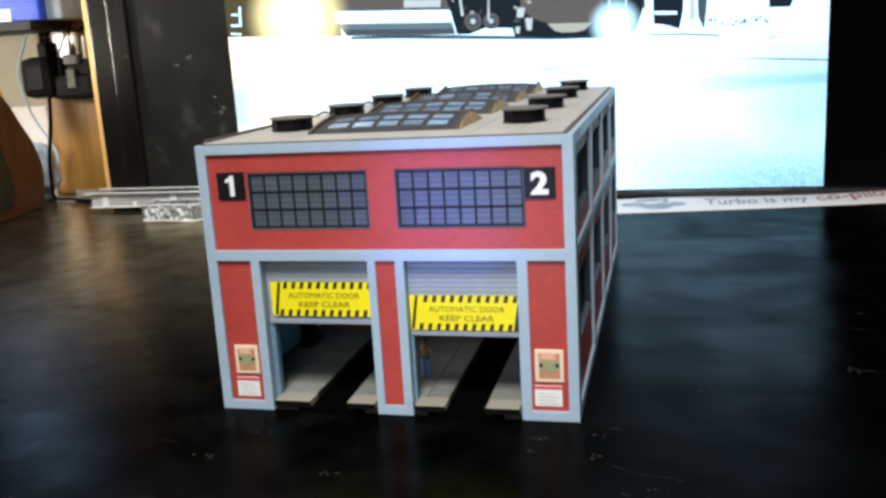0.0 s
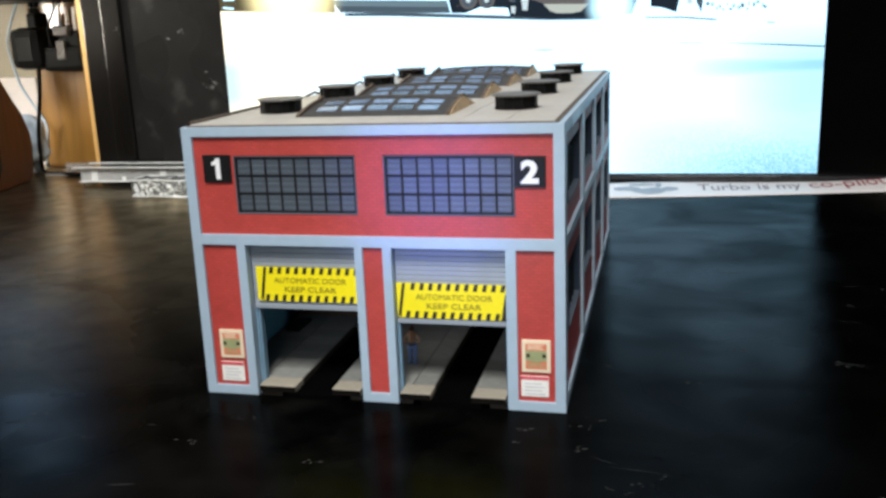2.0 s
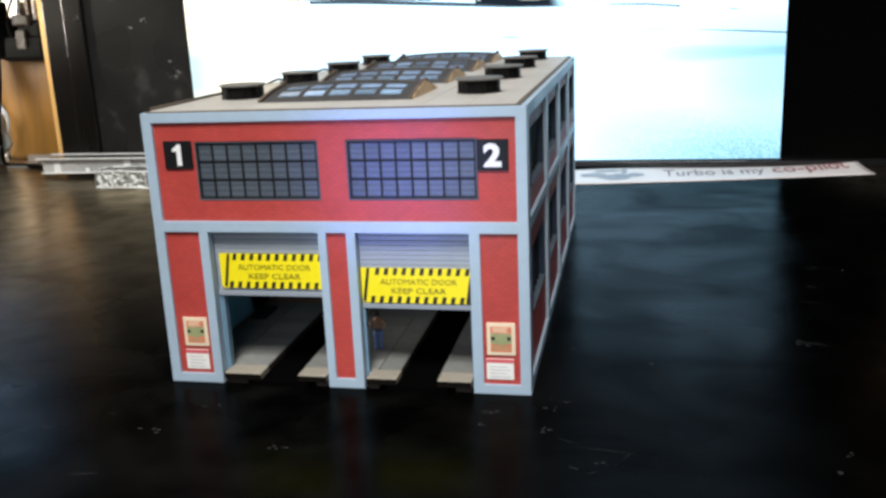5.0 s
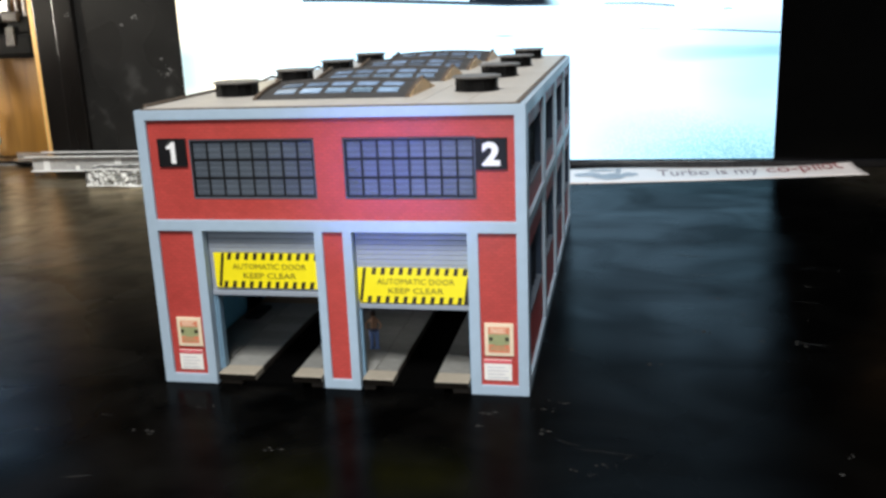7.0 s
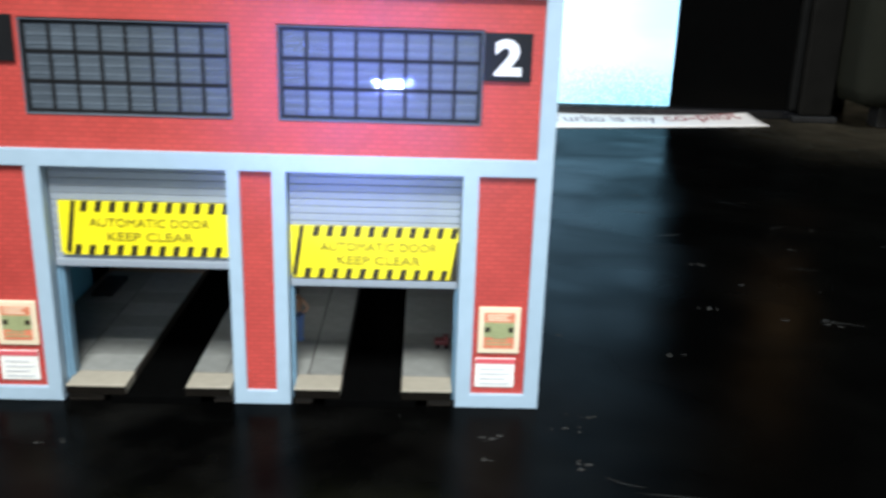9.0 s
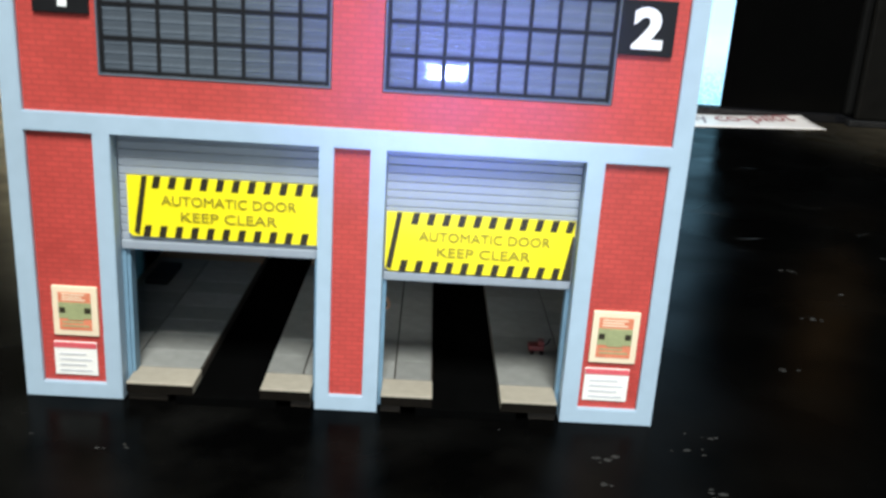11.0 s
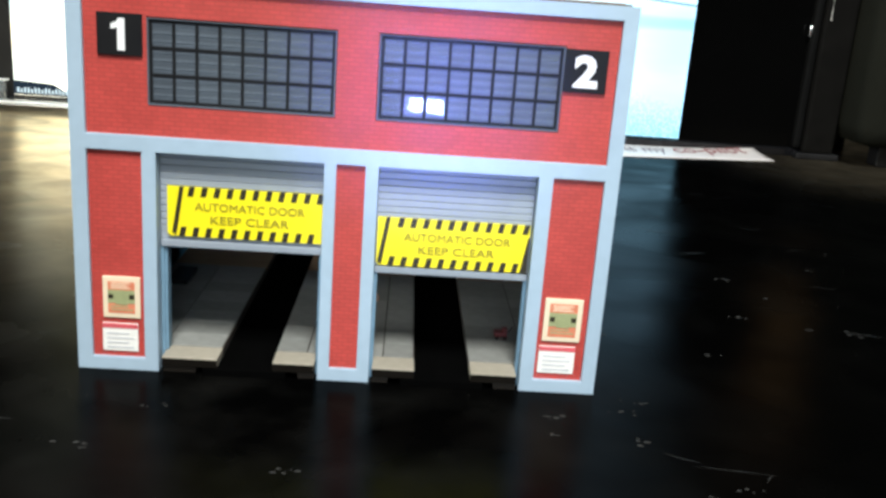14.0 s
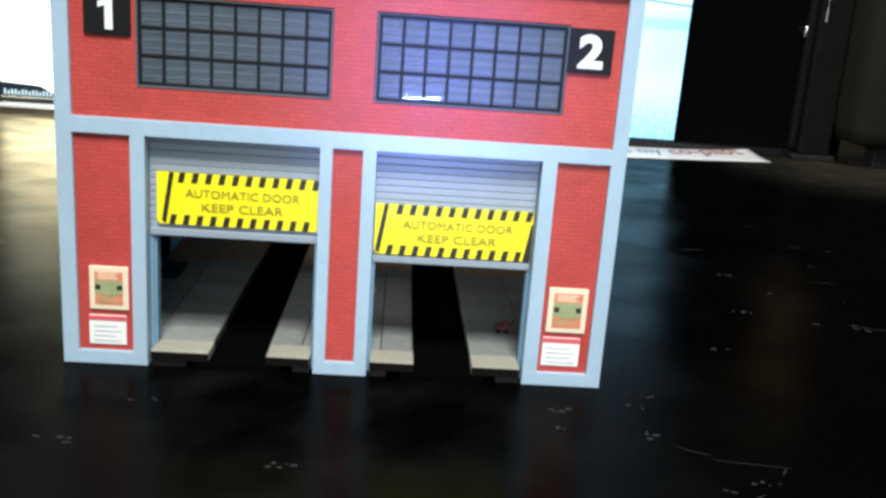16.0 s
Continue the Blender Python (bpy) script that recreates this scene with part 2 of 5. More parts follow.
M_DESK = laminate()
M_RED = brick_card()
M_GREY = mat("blue_grey_card", (0.345, 0.44, 0.535), rough=0.42, spread=0.07, size=5.0, bump=0.1)
M_SURROUND = mat("dull_grey_card", (0.085, 0.1, 0.125), rough=0.55, spread=0.1)
M_JAMB = mat("blue_card_edge", (0.15, 0.25, 0.34), rough=0.5, spread=0.12)
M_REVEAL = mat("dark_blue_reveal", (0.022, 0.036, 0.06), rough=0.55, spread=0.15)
M_CARD = mat("grey_card_inside", (0.34, 0.36, 0.38), rough=0.7, spread=0.1, size=6.0)
M_BLUECARD = mat("blue_card", (0.2, 0.58, 0.8), rough=0.6, spread=0.1, size=6.0)
M_BLACK = mat("black_card", (0.007, 0.007, 0.008), rough=0.5, spread=0.2, ior=1.3)
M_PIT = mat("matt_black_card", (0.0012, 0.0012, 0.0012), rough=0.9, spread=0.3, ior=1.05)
M_VENT = mat("black_plastic_vent", (0.004, 0.004, 0.004), rough=0.5, ior=1.2, spread=0.2, bump=0.2)
# cap grey lifted to paint the light its flat top catches
M_VENTCAP = mat("dark_grey_cap", (0.12, 0.115, 0.11), rough=0.4, spread=0.15, dirt=(0.3, 0.29, 0.27), dirt_size=4.0)
M_WHITE = mat("white_print", (0.8, 0.8, 0.8), rough=0.5, spread=0.03)
M_PANE = mat("frosted_pane", (0.074, 0.089, 0.109), rough=0.42, spread=0.12, size=3.0, coat=0.12, random_tone=0.12)
M_PANE.node_tree.nodes["Principled BSDF"].inputs["Coat Roughness"].default_value = 0.03


def ribbed(m, period, depth):
    """Level ribs moulded into a pane: the tone swings over a short period, unevenly."""
    n, l = m.node_tree.nodes, m.node_tree.links
    b, tc = n["Principled BSDF"], n["Texture Coordinate"]
    wave = n.new("ShaderNodeTexWave")
    wave.bands_direction = "Z"
    wave.inputs["Scale"].default_value, wave.inputs["Distortion"].default_value, wave.inputs["Detail"].default_value = 0.314 / period, 1.2, 2.0
    wave.inputs["Detail Scale"].default_value = 60.0
    l.new(tc.outputs["Object"], wave.inputs["Vector"])
    r = n.new("ShaderNodeMapRange")
    r.inputs["To Min"].default_value, r.inputs["To Max"].default_value = 1 - depth, 1 + depth
    l.new(wave.outputs["Fac"], r.inputs["Value"])
    k = n.new("ShaderNodeVectorMath")
    k.operation = "SCALE"
    l.new(b.inputs["Base Color"].links[0].from_socket, k.inputs[0]), l.new(r.outputs[0], k.inputs["Scale"])
    l.new(k.outputs[0], b.inputs["Base Color"])
    bump = n.new("ShaderNodeBump")
    bump.inputs["Strength"].default_value, bump.inputs["Distance"].default_value = 0.3, 0.0002
    l.new(wave.outputs["Fac"], bump.inputs["Height"]), l.new(bump.outputs[0], b.inputs["Normal"])


ribbed(M_PANE, 0.0026, 0.2)
M_GLASS = mat("blue_tinted_film", (0.22, 0.34, 0.55), rough=0.12, spread=0.1)
M_GLASS.node_tree.nodes["Principled BSDF"].inputs["Transmission Weight"].default_value = 0.35
M_SKYPANE = mat("pale_blue_skylight_pane", (0.15, 0.22, 0.34), rough=0.2, spread=0.4, size=5.0, coat=0.3, random_tone=0.65)
M_SKYFRAME = mat("charred_brown_card", (0.042, 0.039, 0.038), rough=0.6, spread=0.3, size=2.5)
M_GABLE = mat("scorched_brown_card", (0.095, 0.068, 0.048), rough=0.7, spread=0.35, size=2.0)
M_TAN = mat("tan_laser_cut_wood", (0.62, 0.45, 0.26), rough=0.6, spread=0.18, size=3.0, dirt=(0.12, 0.07, 0.03), dirt_size=6.0)
M_ROOF = mat("beige_roof_card", (0.46, 0.435, 0.4), rough=0.42, spread=0.1, size=5.0, bump=0.15, random_tone=0.05)
M_ROOFEDGE = mat("burnt_card_edge", (0.1, 0.075, 0.055), rough=0.7, spread=0.2)
M_SLAT = mat("grey_roller_slat", (0.27, 0.3, 0.345), rough=0.42, spread=0.07, size=4.0, random_tone=0.05)
M_YELLOW = mat("yellow_print", (0.86, 0.72, 0.01), rough=0.4, spread=0.04)
M_LETTER = mat("worn_black_print", (0.27, 0.22, 0.016), rough=0.45)
M_PALEPRINT = mat("pale_grey_print", (0.54, 0.54, 0.56), rough=0.5, spread=0.2)
M_INK = mat("black_ink", (0.025, 0.02, 0.01), rough=0.45)
# random slab tone also imitates bands of window light on the floor
M_FLOORSLAB = mat("grey_printed_concrete", (0.2, 0.2, 0.187), rough=0.6, spread=0.2, size=4.0, random_tone=0.16)
M_CHAR = mat("charred_edge", (0.006, 0.005, 0.004), rough=0.9, spread=0.25, ior=1.1)
M_LITSTRIP = mat("lit_toned_deck_card", (0.28, 0.25, 0.2), rough=0.7, spread=0.15, size=3.0)
M_BROWNBOARD = mat("bare_brown_board", (0.3, 0.19, 0.105), rough=0.75, spread=0.2, size=5.0)
M_MDF = mat("brown_mdf", (0.02, 0.014, 0.009), rough=0.75, spread=0.15, size=4.0)
M_CREAM = mat("cream_notice_card", (0.75, 0.62, 0.45), rough=0.5, spread=0.05)
M_ORANGE = mat("orange_notice_print", (0.62, 0.2, 0.11), rough=0.5, spread=0.15, size=1.0)
M_OLIVE = mat("olive_notice_print", (0.3, 0.32, 0.16), rough=0.5, spread=0.15, size=1.0)
M_PINK = mat("pink_red_print", (0.6, 0.1, 0.12), rough=0.5, spread=0.2, size=0.8)
M_TV = mat("gloss_black_plastic", (0.006, 0.006, 0.007), rough=0.12, spread=0.2, ior=1.5)
M_TVGLASS = mat("black_screen_glass", (0.0012, 0.0012, 0.0012), rough=0.1, spread=0.15, size=30.0, ior=1.2)
M_TVFILM = mat("dust_and_reflection_glass", (0.017, 0.0165, 0.0155), rough=0.3, spread=0.3, size=30.0, dirt=(0.042, 0.041, 0.039), dirt_size=30.0, dirt_at=0.6)
M_SCRATCH = mat("fine_scratch", (0.0075, 0.0072, 0.0066), rough=0.7)
M_DUST = mat("pale_dust", (0.0105, 0.0102, 0.0096), rough=0.9)
M_TVSPECK = mat("pale_dust_marks", (0.16, 0.158, 0.15), rough=0.8)
M_PINE = wood("orange_pine", (0.19, 0.09, 0.016), (0.27, 0.132, 0.024), 26.0)
M_PINE.node_tree.nodes["Principled BSDF"].inputs["Coat Weight"].default_value = 0.6
M_PALEPINE = wood("pale_pine", (0.75, 0.42, 0.13), (0.85, 0.52, 0.18), 20.0)
M_GOLD = mat("golden_varnished_wood", (0.5, 0.27, 0.05), rough=0.3, spread=0.2, size=6.0, coat=0.5, stretch=(1, 1, 0.15))
M_DARKWOOD = wood("red_brown_stained_wood", (0.06, 0.018, 0.006), (0.1, 0.033, 0.011), 14.0)
M_BEZEL = mat("sheen_toned_black_plastic", (0.007, 0.0058, 0.005), rough=0.3, spread=0.3, size=12.0, stretch=(1, 1, 0.2))
M_ROLL = mat("cream_board_paint", (0.27, 0.24, 0.175), rough=0.5, spread=0.06)
M_CABLE = mat("black_rubber", (0.0035, 0.0035, 0.0035), rough=0.5, ior=1.15)
M_BLUE = mat("royal_blue_plastic", (0.02, 0.06, 0.5), rough=0.35)
M_PAPER = mat("white_paper", (0.78, 0.76, 0.72), rough=0.7, spread=0.04)
M_STICKER = mat("white_vinyl_sticker", (0.57, 0.53, 0.52), rough=0.45, spread=0.05, size=8.0)
M_TEXTPINK = mat("faded_maroon_print", (0.15, 0.1, 0.115), rough=0.5)
M_TEXTRED = mat("faded_red_print", (0.2, 0.04, 0.045), rough=0.5)
M_GREYPRINT = mat("faded_grey_print", (0.2, 0.22, 0.25), rough=0.5, spread=0.3)
M_OLIVEBOX = mat("olive_grey_fabric", (0.011, 0.0112, 0.0086), rough=0.9, spread=0.15, size=5.0, bump=0.4, ior=1.1)
M_POST = mat("dusty_grey_plastic", (0.0045, 0.0042, 0.0038), rough=0.7, spread=0.4, size=14.0, ior=1.12)
M_CASEGLASS = mat("greenish_dark_glass", (0.014, 0.019, 0.013), rough=0.25, spread=0.3, size=20.0)
M_PLASTIC = clear_plastic()
# opaque white paints the highlights that clear plastic would catch
M_RIM = mat("white_plastic_highlight", (0.88, 0.89, 0.87), rough=0.25, spread=0.1, size=2.0, coat=1.0)
M_BRIGHT = mat("bright_pins_and_highlights", (0.6, 0.58, 0.54), rough=0.45, spread=0.3, size=6.0, dirt=(0.03, 0.03, 0.03), dirt_size=25.0, dirt_at=0.5)
M_FROST = mat("cloudy_clear_plastic", (0.8, 0.78, 0.74), rough=0.2, spread=0.1, coat=0.6)
M_FROST.node_tree.nodes["Principled BSDF"].inputs["Transmission Weight"].default_value = 0.75
M_SMOKE = mat("smoked_plastic", (0.03, 0.026, 0.022), rough=0.25, spread=0.2)
M_MILK = mat("whitened_clear_plastic", (0.82, 0.82, 0.8), rough=0.2, spread=0.25, size=5.0, coat=0.8)
M_MILK.node_tree.nodes["Principled BSDF"].inputs["Transmission Weight"].default_value = 0.5
M_SILVER = mat("polished_metal", (0.8, 0.8, 0.8), rough=0.1, metal=1.0)
M_BAG = mat("pale_blue_plastic_bag", (0.35, 0.42, 0.48), rough=0.3, spread=0.2, size=10.0, bump=0.8, bump_size=12.0)
# room walls blackened so the desk mirrors little of them
M_ROOMWALL = mat("blackened_room_wall", (0.013, 0.0127, 0.012), rough=0.85, spread=0.06, size=40.0)
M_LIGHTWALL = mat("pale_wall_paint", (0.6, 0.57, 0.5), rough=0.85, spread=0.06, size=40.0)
M_CEIL = mat("ceiling_paint", (0.7, 0.7, 0.68), rough=0.9, spread=0.04, size=60.0)
M_CARPET = mat("dark_carpet", (0.05, 0.045, 0.04), rough=0.95, spread=0.2, size=8.0)


# ---- building helpers ----
def box(bm, lo, hi, bevel=0.0):
    """A box from corner to corner, its edges taken off by bevel."""
    lo, hi = Vector(lo), Vector(hi)
    made = bmesh.ops.create_cube(bm, size=1.0, matrix=Matrix.Translation((lo + hi) / 2) @ Matrix.Diagonal((*(hi - lo), 1)))
    if bevel:
        edges = list({e for v in made["verts"] for e in v.link_edges})
        bmesh.ops.bevel(bm, geom=edges, offset=bevel, segments=2, affect="EDGES", profile=0.6)
    return bm


def slab(lo, hi, bevel=0.0):
    return box(bmesh.new(), lo, hi, bevel)


def prism(points, axis, a, b):
    """A flat outline of (u, v) pushed from a to b along an axis; the outline lies in the two other axes, in order."""
    bm = bmesh.new()

    def at(p, d):
        c = list(p)
        c.insert("xyz".index(axis), d)
        return c

    low, top = [bm.verts.new(at(p, a)) for p in points], [bm.verts.new(at(p, b)) for p in points]
    bm.faces.new(low), bm.faces.new(top)
    for i in range(len(points)):
        j = (i + 1) % len(points)
        bm.faces.new((low[i], low[j], top[j], top[i]))
    bmesh.ops.recalc_face_normals(bm, faces=bm.faces)
    return bm


def lathe(bm, centre, rings, axis="z", n=24):
    """A turned body of (radius, height) rings."""
    loops = []
    for r, h in rings:
        ring = []
        for k in range(n):
            a = 2 * math.pi * k / n
            p = (r * math.cos(a), r * math.sin(a), h)
            if axis == "y":
                p = (p[0], p[2], p[1])
            elif axis == "x":
                p = (p[2], p[0], p[1])
            ring.append(bm.verts.new(Vector(centre) + Vector(p)))
        loops.append(ring)
    for low, top in zip(loops, loops[1:]):
        for k in range(n):
            bm.faces.new((low[k], low[(k + 1) % n], top[(k + 1) % n], top[k]))
    bm.faces.new(loops[0]), bm.faces.new(loops[-1])
    bmesh.ops.recalc_face_normals(bm, faces=bm.faces)
    return bm


def tube(points, r, n=10):
    """A round cable along points."""
    bm = bmesh.new()
    pts = [Vector(p) for p in points]
    loops = []
    for i, p in enumerate(pts):
        way = (pts[min(i + 1, len(pts) - 1)] - pts[max(i - 1, 0)]).normalized()
        turn = way.to_track_quat("Z", "Y").to_matrix()
        loops.append([bm.verts.new(p + turn @ Vector((r * math.cos(2 * math.pi * k / n), r * math.sin(2 * math.pi * k / n), 0))) for k in range(n)])
    for a, b in zip(loops, loops[1:]):
        for k in range(n):
            bm.faces.new((a[k], a[(k + 1) % n], b[(k + 1) % n], b[k]))
    bm.faces.new(loops[0]), bm.faces.new(loops[-1])
    bmesh.ops.recalc_face_normals(bm, faces=bm.faces)
    return bm


def bend(points, steps=8):
    """A smooth line through points."""
    pts = [Vector(p) for p in points]
    out = []
    for i in range(len(pts) - 1):
        a, b, c, d = pts[max(i - 1, 0)], pts[i], pts[i + 1], pts[min(i + 2, len(pts) - 1)]
        for k in range(steps):
            t = k / steps
            out.append(0.5 * (2 * b + (c - a) * t + (2 * a - 5 * b + 4 * c - d) * t * t + (3 * b - a - 3 * c + d) * t ** 3))
    return out + [pts[-1]]


def lattice(us, vs, keep, place):
    """One card cut to a lattice: cells between the cuts us and vs that keep(u, v) wants; place(u, v, 0 or 1) is its front or back."""
    bm = bmesh.new()
    held = {}

    def vert(i, k, s):
        if (i, k, s) not in held:
            held[i, k, s] = bm.verts.new(place(us[i], vs[k], s))
        return held[i, k, s]

    cells = {(i, k) for i in range(len(us) - 1) for k in range(len(vs) - 1) if keep((us[i] + us[i + 1]) / 2, (vs[k] + vs[k + 1]) / 2)}
    for i, k in cells:
        for s in (0, 1):
            bm.faces.new([vert(i + a, k + c, s) for a, c in ((0, 0), (1, 0), (1, 1), (0, 1))])
        for di, dk, a, c in ((-1, 0, (0, 0), (0, 1)), (1, 0, (1, 0), (1, 1)), (0, -1, (0, 0), (1, 0)), (0, 1, (0, 1), (1, 1))):
            if (i + di, k + dk) not in cells:
                bm.faces.new((vert(i + a[0], k + a[1], 0), vert(i + c[0], k + c[1], 0), vert(i + c[0], k + c[1], 1), vert(i + a[0], k + a[1], 1)))
    bmesh.ops.recalc_face_normals(bm, faces=bm.faces)
    return bm


def to_mesh(name, bm, material, smooth=False):
    for v in bm.verts:
        v.co *= S
    me = bpy.data.meshes.new(name)
    for f in bm.faces:
        f.smooth = smooth
    bm.to_mesh(me)
    bm.free()
    me.materials.append(material)
    return me


def part(name, bm, material, parent, label="", smooth=False):
    """One mesh under a thing or under a part, in that thing's own coordinates."""
    ob = new(name, to_mesh(name, bm, material, smooth))
    ob.parent = parent
    return tagged(ob, label)


def piece(name, me, parent, at=(0, 0, 0)):
    ob = new(name, me)
    ob.parent = parent
    ob.location = Vector(at) * S
    return ob


def thing(name, at, label, category, group=""):
    ob = new(name)
    ob.empty_display_size = 0.01
    ob.location = Vector(at) * S
    return tagged(ob, label, category, group)


def solid(name, bm, material, label, category, kind="", smooth=False):
    """A thing of one single mesh."""
    return tagged(new(name, to_mesh(name, bm, material, smooth)), label, category, "", kind)


def words(name, text, height, material, parent, at, rot=(90, 0, 0), label="", wide=None, thick=0.004, bold=0.0):
    """Lettering in the built-in font, turned into a mesh; centred on at. height: of a capital."""
    curve = bpy.data.curves.new(name, "FONT")
    curve.body, curve.align_x, curve.align_y, curve.extrude = text, "CENTER", "CENTER", 0.01
    curve.resolution_u, curve.offset = 3, bold
    tmp = bpy.data.objects.new(name, curve)
    scene.collection.objects.link(tmp)
    bpy.context.view_layer.update()
    me = bpy.data.meshes.new_from_object(tmp.evaluated_get(bpy.context.evaluated_depsgraph_get()))
    bpy.data.objects.remove(tmp)
    xs, ys = [v.co.x for v in me.vertices], [v.co.y for v in me.vertices]
    ky = height / (max(ys) - min(ys))
    kx = wide / (max(xs) - min(xs)) if wide else ky
    mx, my = (max(xs) + min(xs)) / 2, (max(ys) + min(ys)) / 2
    turn = Euler([radians(a) for a in rot]).to_matrix()
    for v in me.vertices:
        p = Vector(((v.co.x - mx) * kx, (v.co.y - my) * ky, thick * (1 if v.co.z > 0 else -1)))
        v.co = (turn @ p + Vector(at)) * S
    me.materials.clear()
    me.materials.append(material)
    ob = new(name, me)
    ob.parent = parent
    return tagged(ob, label)


# ---- the room ----
def room():
    x0, x1, y0, y1, z0, z1 = -34, 34, -40, 30, -15, 40
    solid("floor", slab((x0, y0, z0 - 1), (x1, y1, z0)), M_CARPET, "dark carpet floor of the room", "floor", "structure")
    solid("ceiling", slab((x0, y0, z1), (x1, y1, z1 + 1)), M_CEIL, "plain off-white painted ceiling", "ceiling", "structure")
    def pierced(name, m, label, span, hole, place):
        """A wall with one window opening: span and hole as (a0, z0, a1, z1) along it."""
        (a0, b0, a1, b1), (c0, d0, c1, d1) = span, hole
        bm = bmesh.new()
        for p, q, r, s in ((a0, b0, c0, b1), (c1, b0, a1, b1), (c0, b0, c1, d0), (c0, d1, c1, b1)):
            box(bm, place(p, q, 0), place(r, s, 1))
        solid(name, bm, m, label, "wall", "structure")

    pierced("wall_south", M_ROOMWALL, "plain blackened wall with a window opening", (x0 - 1, z0, x1 + 1, z1), (-1, 11, 13, 21), lambda a, z, k: (a, y0 - 1 + k, z))
    pierced("wall_west", M_LIGHTWALL, "pale painted wall with a window opening", (y0, z0, y1, z1), (-4, 9, 8, 19), lambda a, z, k: (x0 - 1 + k, a, z))
    solid("wall_east", slab((x1, y0, z0), (x1 + 1, y1, z1)), M_ROOMWALL, "plain blackened wall", "wall", "structure")
    solid("wall_north", slab((x0 - 1, y1, z0), (x1 + 1, y1 + 1, z1)), M_ROOMWALL, "wall behind the television, blackened to keep reflections dark", "wall", "structure")


room()


def desk():
    d = thing("desk", (0, 0, 0), "black glossy laminate desk, dusty and scratched", "desk")
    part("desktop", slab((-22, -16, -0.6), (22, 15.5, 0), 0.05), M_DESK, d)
    for x in (-21, 20):
        for y in (-15, 14):
            part("leg", slab((x, y, -15), (x + 1, y + 1, -0.6), 0.03), M_TV, d)
    # dust specks and fine scratches lying on the top
    rng = random.Random(4)
    specks = bmesh.new()

    def flake(x, y, r):
        """A ragged low flake."""
        if -0.2 < x < 3.7 and y > -0.1:
            return
        a0, k = rng.uniform(0, 6.28), rng.randint(5, 7)
        rim = [(a0 + 6.28 * i / k, r * rng.uniform(0.45, 1.2)) for i in range(k)]
        low = [specks.verts.new((x + q * 1.6 * math.cos(a), y + q * math.sin(a), 0.0005)) for a, q in rim]
        top = specks.verts.new((x, y, 0.003 + r * 0.15))
        for i in range(k):
            specks.faces.new((low[i], low[(i + 1) % k], top))

    for _ in range(170):
        flake(rng.uniform(-9, 10), rng.uniform(-4.5, 9.5), rng.choice((0.004, 0.005, 0.007, 0.012, 0.017)))
    for _ in range(12):
        cx, cy, wide = rng.uniform(-7, 8), rng.uniform(-4.5, 7), rng.uniform(0.015, 0.05)
        for _ in range(rng.randint(3, 7)):
            flake(cx + rng.gauss(0, wide * 1.5), cy + rng.gauss(0, wide), rng.uniform(0.004, 0.012))
    # clusters that stand out: beside the shed's near corner, before its doors and out on the open top
    for x, y, wide, k in ((3.66, -0.04, 0.02, 5), (3.72, -0.24, 0.03, 4), (3.82, -0.1, 0.02, 3), (3.74, -0.68, 0.03, 4), (5.46, 2.98, 0.03, 6), (5.18, 1.8, 0.03, 6), (4.62, 0.86, 0.03, 6), (6.52, 3.5, 0.02, 3), (5.76, 1.6, 0.02, 4), (6.04, 1.56, 0.06, 7), (-3.66, 4.34, 0.01, 2), (-1.84, 1.26, 0.02, 3), (-1.44, -0.72, 0.01, 2), (-1.28, -0.7, 0.01, 2), (-0.62, -1.12, 0.02, 3), (0.22, -1.02, 0.01, 2), (0.4, -1.08, 0.01, 2), (0.66, -0.52, 0.03, 4), (0.36, -1.02, 0.02, 3), (1.54, -1.22, 0.03, 5), (3.12, -0.38, 0.04, 6), (3.16, -0.62, 0.02, 3), (5.9, -1.14, 0.02, 3), (6.06, -0.84, 0.02, 3), (4.18, -1.18, 0.03, 4), (4.0, -1.3, 0.03, 4)):
        for _ in range(k):
            flake(x + rng.gauss(0, wide * 1.6), y + rng.gauss(0, wide * 0.7), rng.uniform(0.006, 0.018))
    tagged(part("dust_specks", specks, M_DUST, d, "pale dust specks"), kind="stuff")
    lines = bmesh.new()

    def scratch(x, y, a, n, curl, wide):
        last = None
        for i in range(9):
            c, s, w = math.cos(a), math.sin(a), wide * math.sin(math.pi * (i + 0.3) / 9)
            pair = [lines.verts.new((x - v * s, y + v * c, 0.0012)) for v in (-w, w)]
            if last:
                lines.faces.new((last[0], pair[0], pair[1], last[1]))
            last = pair
            x, y, a = x + c * n / 8, y + s * n / 8, a + curl * n / 8

    for _ in range(60):
        x, y, a, n, curl = rng.uniform(-8, 9), rng.uniform(-4, 8), rng.uniform(-0.7, 0.7), rng.uniform(0.05, 0.4), rng.uniform(-1.5, 1.5)
        if -0.6 < x < 4.0 and y > -0.5:
            continue
        scratch(x, y, a, n, curl, 0.004)
    # the long curved scratch before the shed's corner, a short pale one far out, and a few beside them
    for x, y, a, n, curl, w in ((3.8, -0.78, -0.75, 0.24, 2.6, 0.004), (3.94, -0.945, -0.1, 0.5, -0.15, 0.004), (4.34, -1.1, 1.0, 0.12, 0.0, 0.004), (-5.92, 4.8, 0.28, 0.5, 0.0, 0.012), (-1.86, 1.22, 0.5, 0.14, 0.3, 0.008), (0.05, -1.86, 0.2, 0.25, 0.3, 0.007), (6.0, 1.6, -0.2, 0.4, -0.5, 0.006), (5.0, 4.9, -0.3, 0.5, 0.6, 0.01), (5.2, 3.9, 0.1, 0.35, 1.0, 0.008)):
        scratch(x, y, a, n, curl, w)
    tagged(part("scratches", lines, M_SCRATCH, d, "fine pale scratches"), kind="stuff")


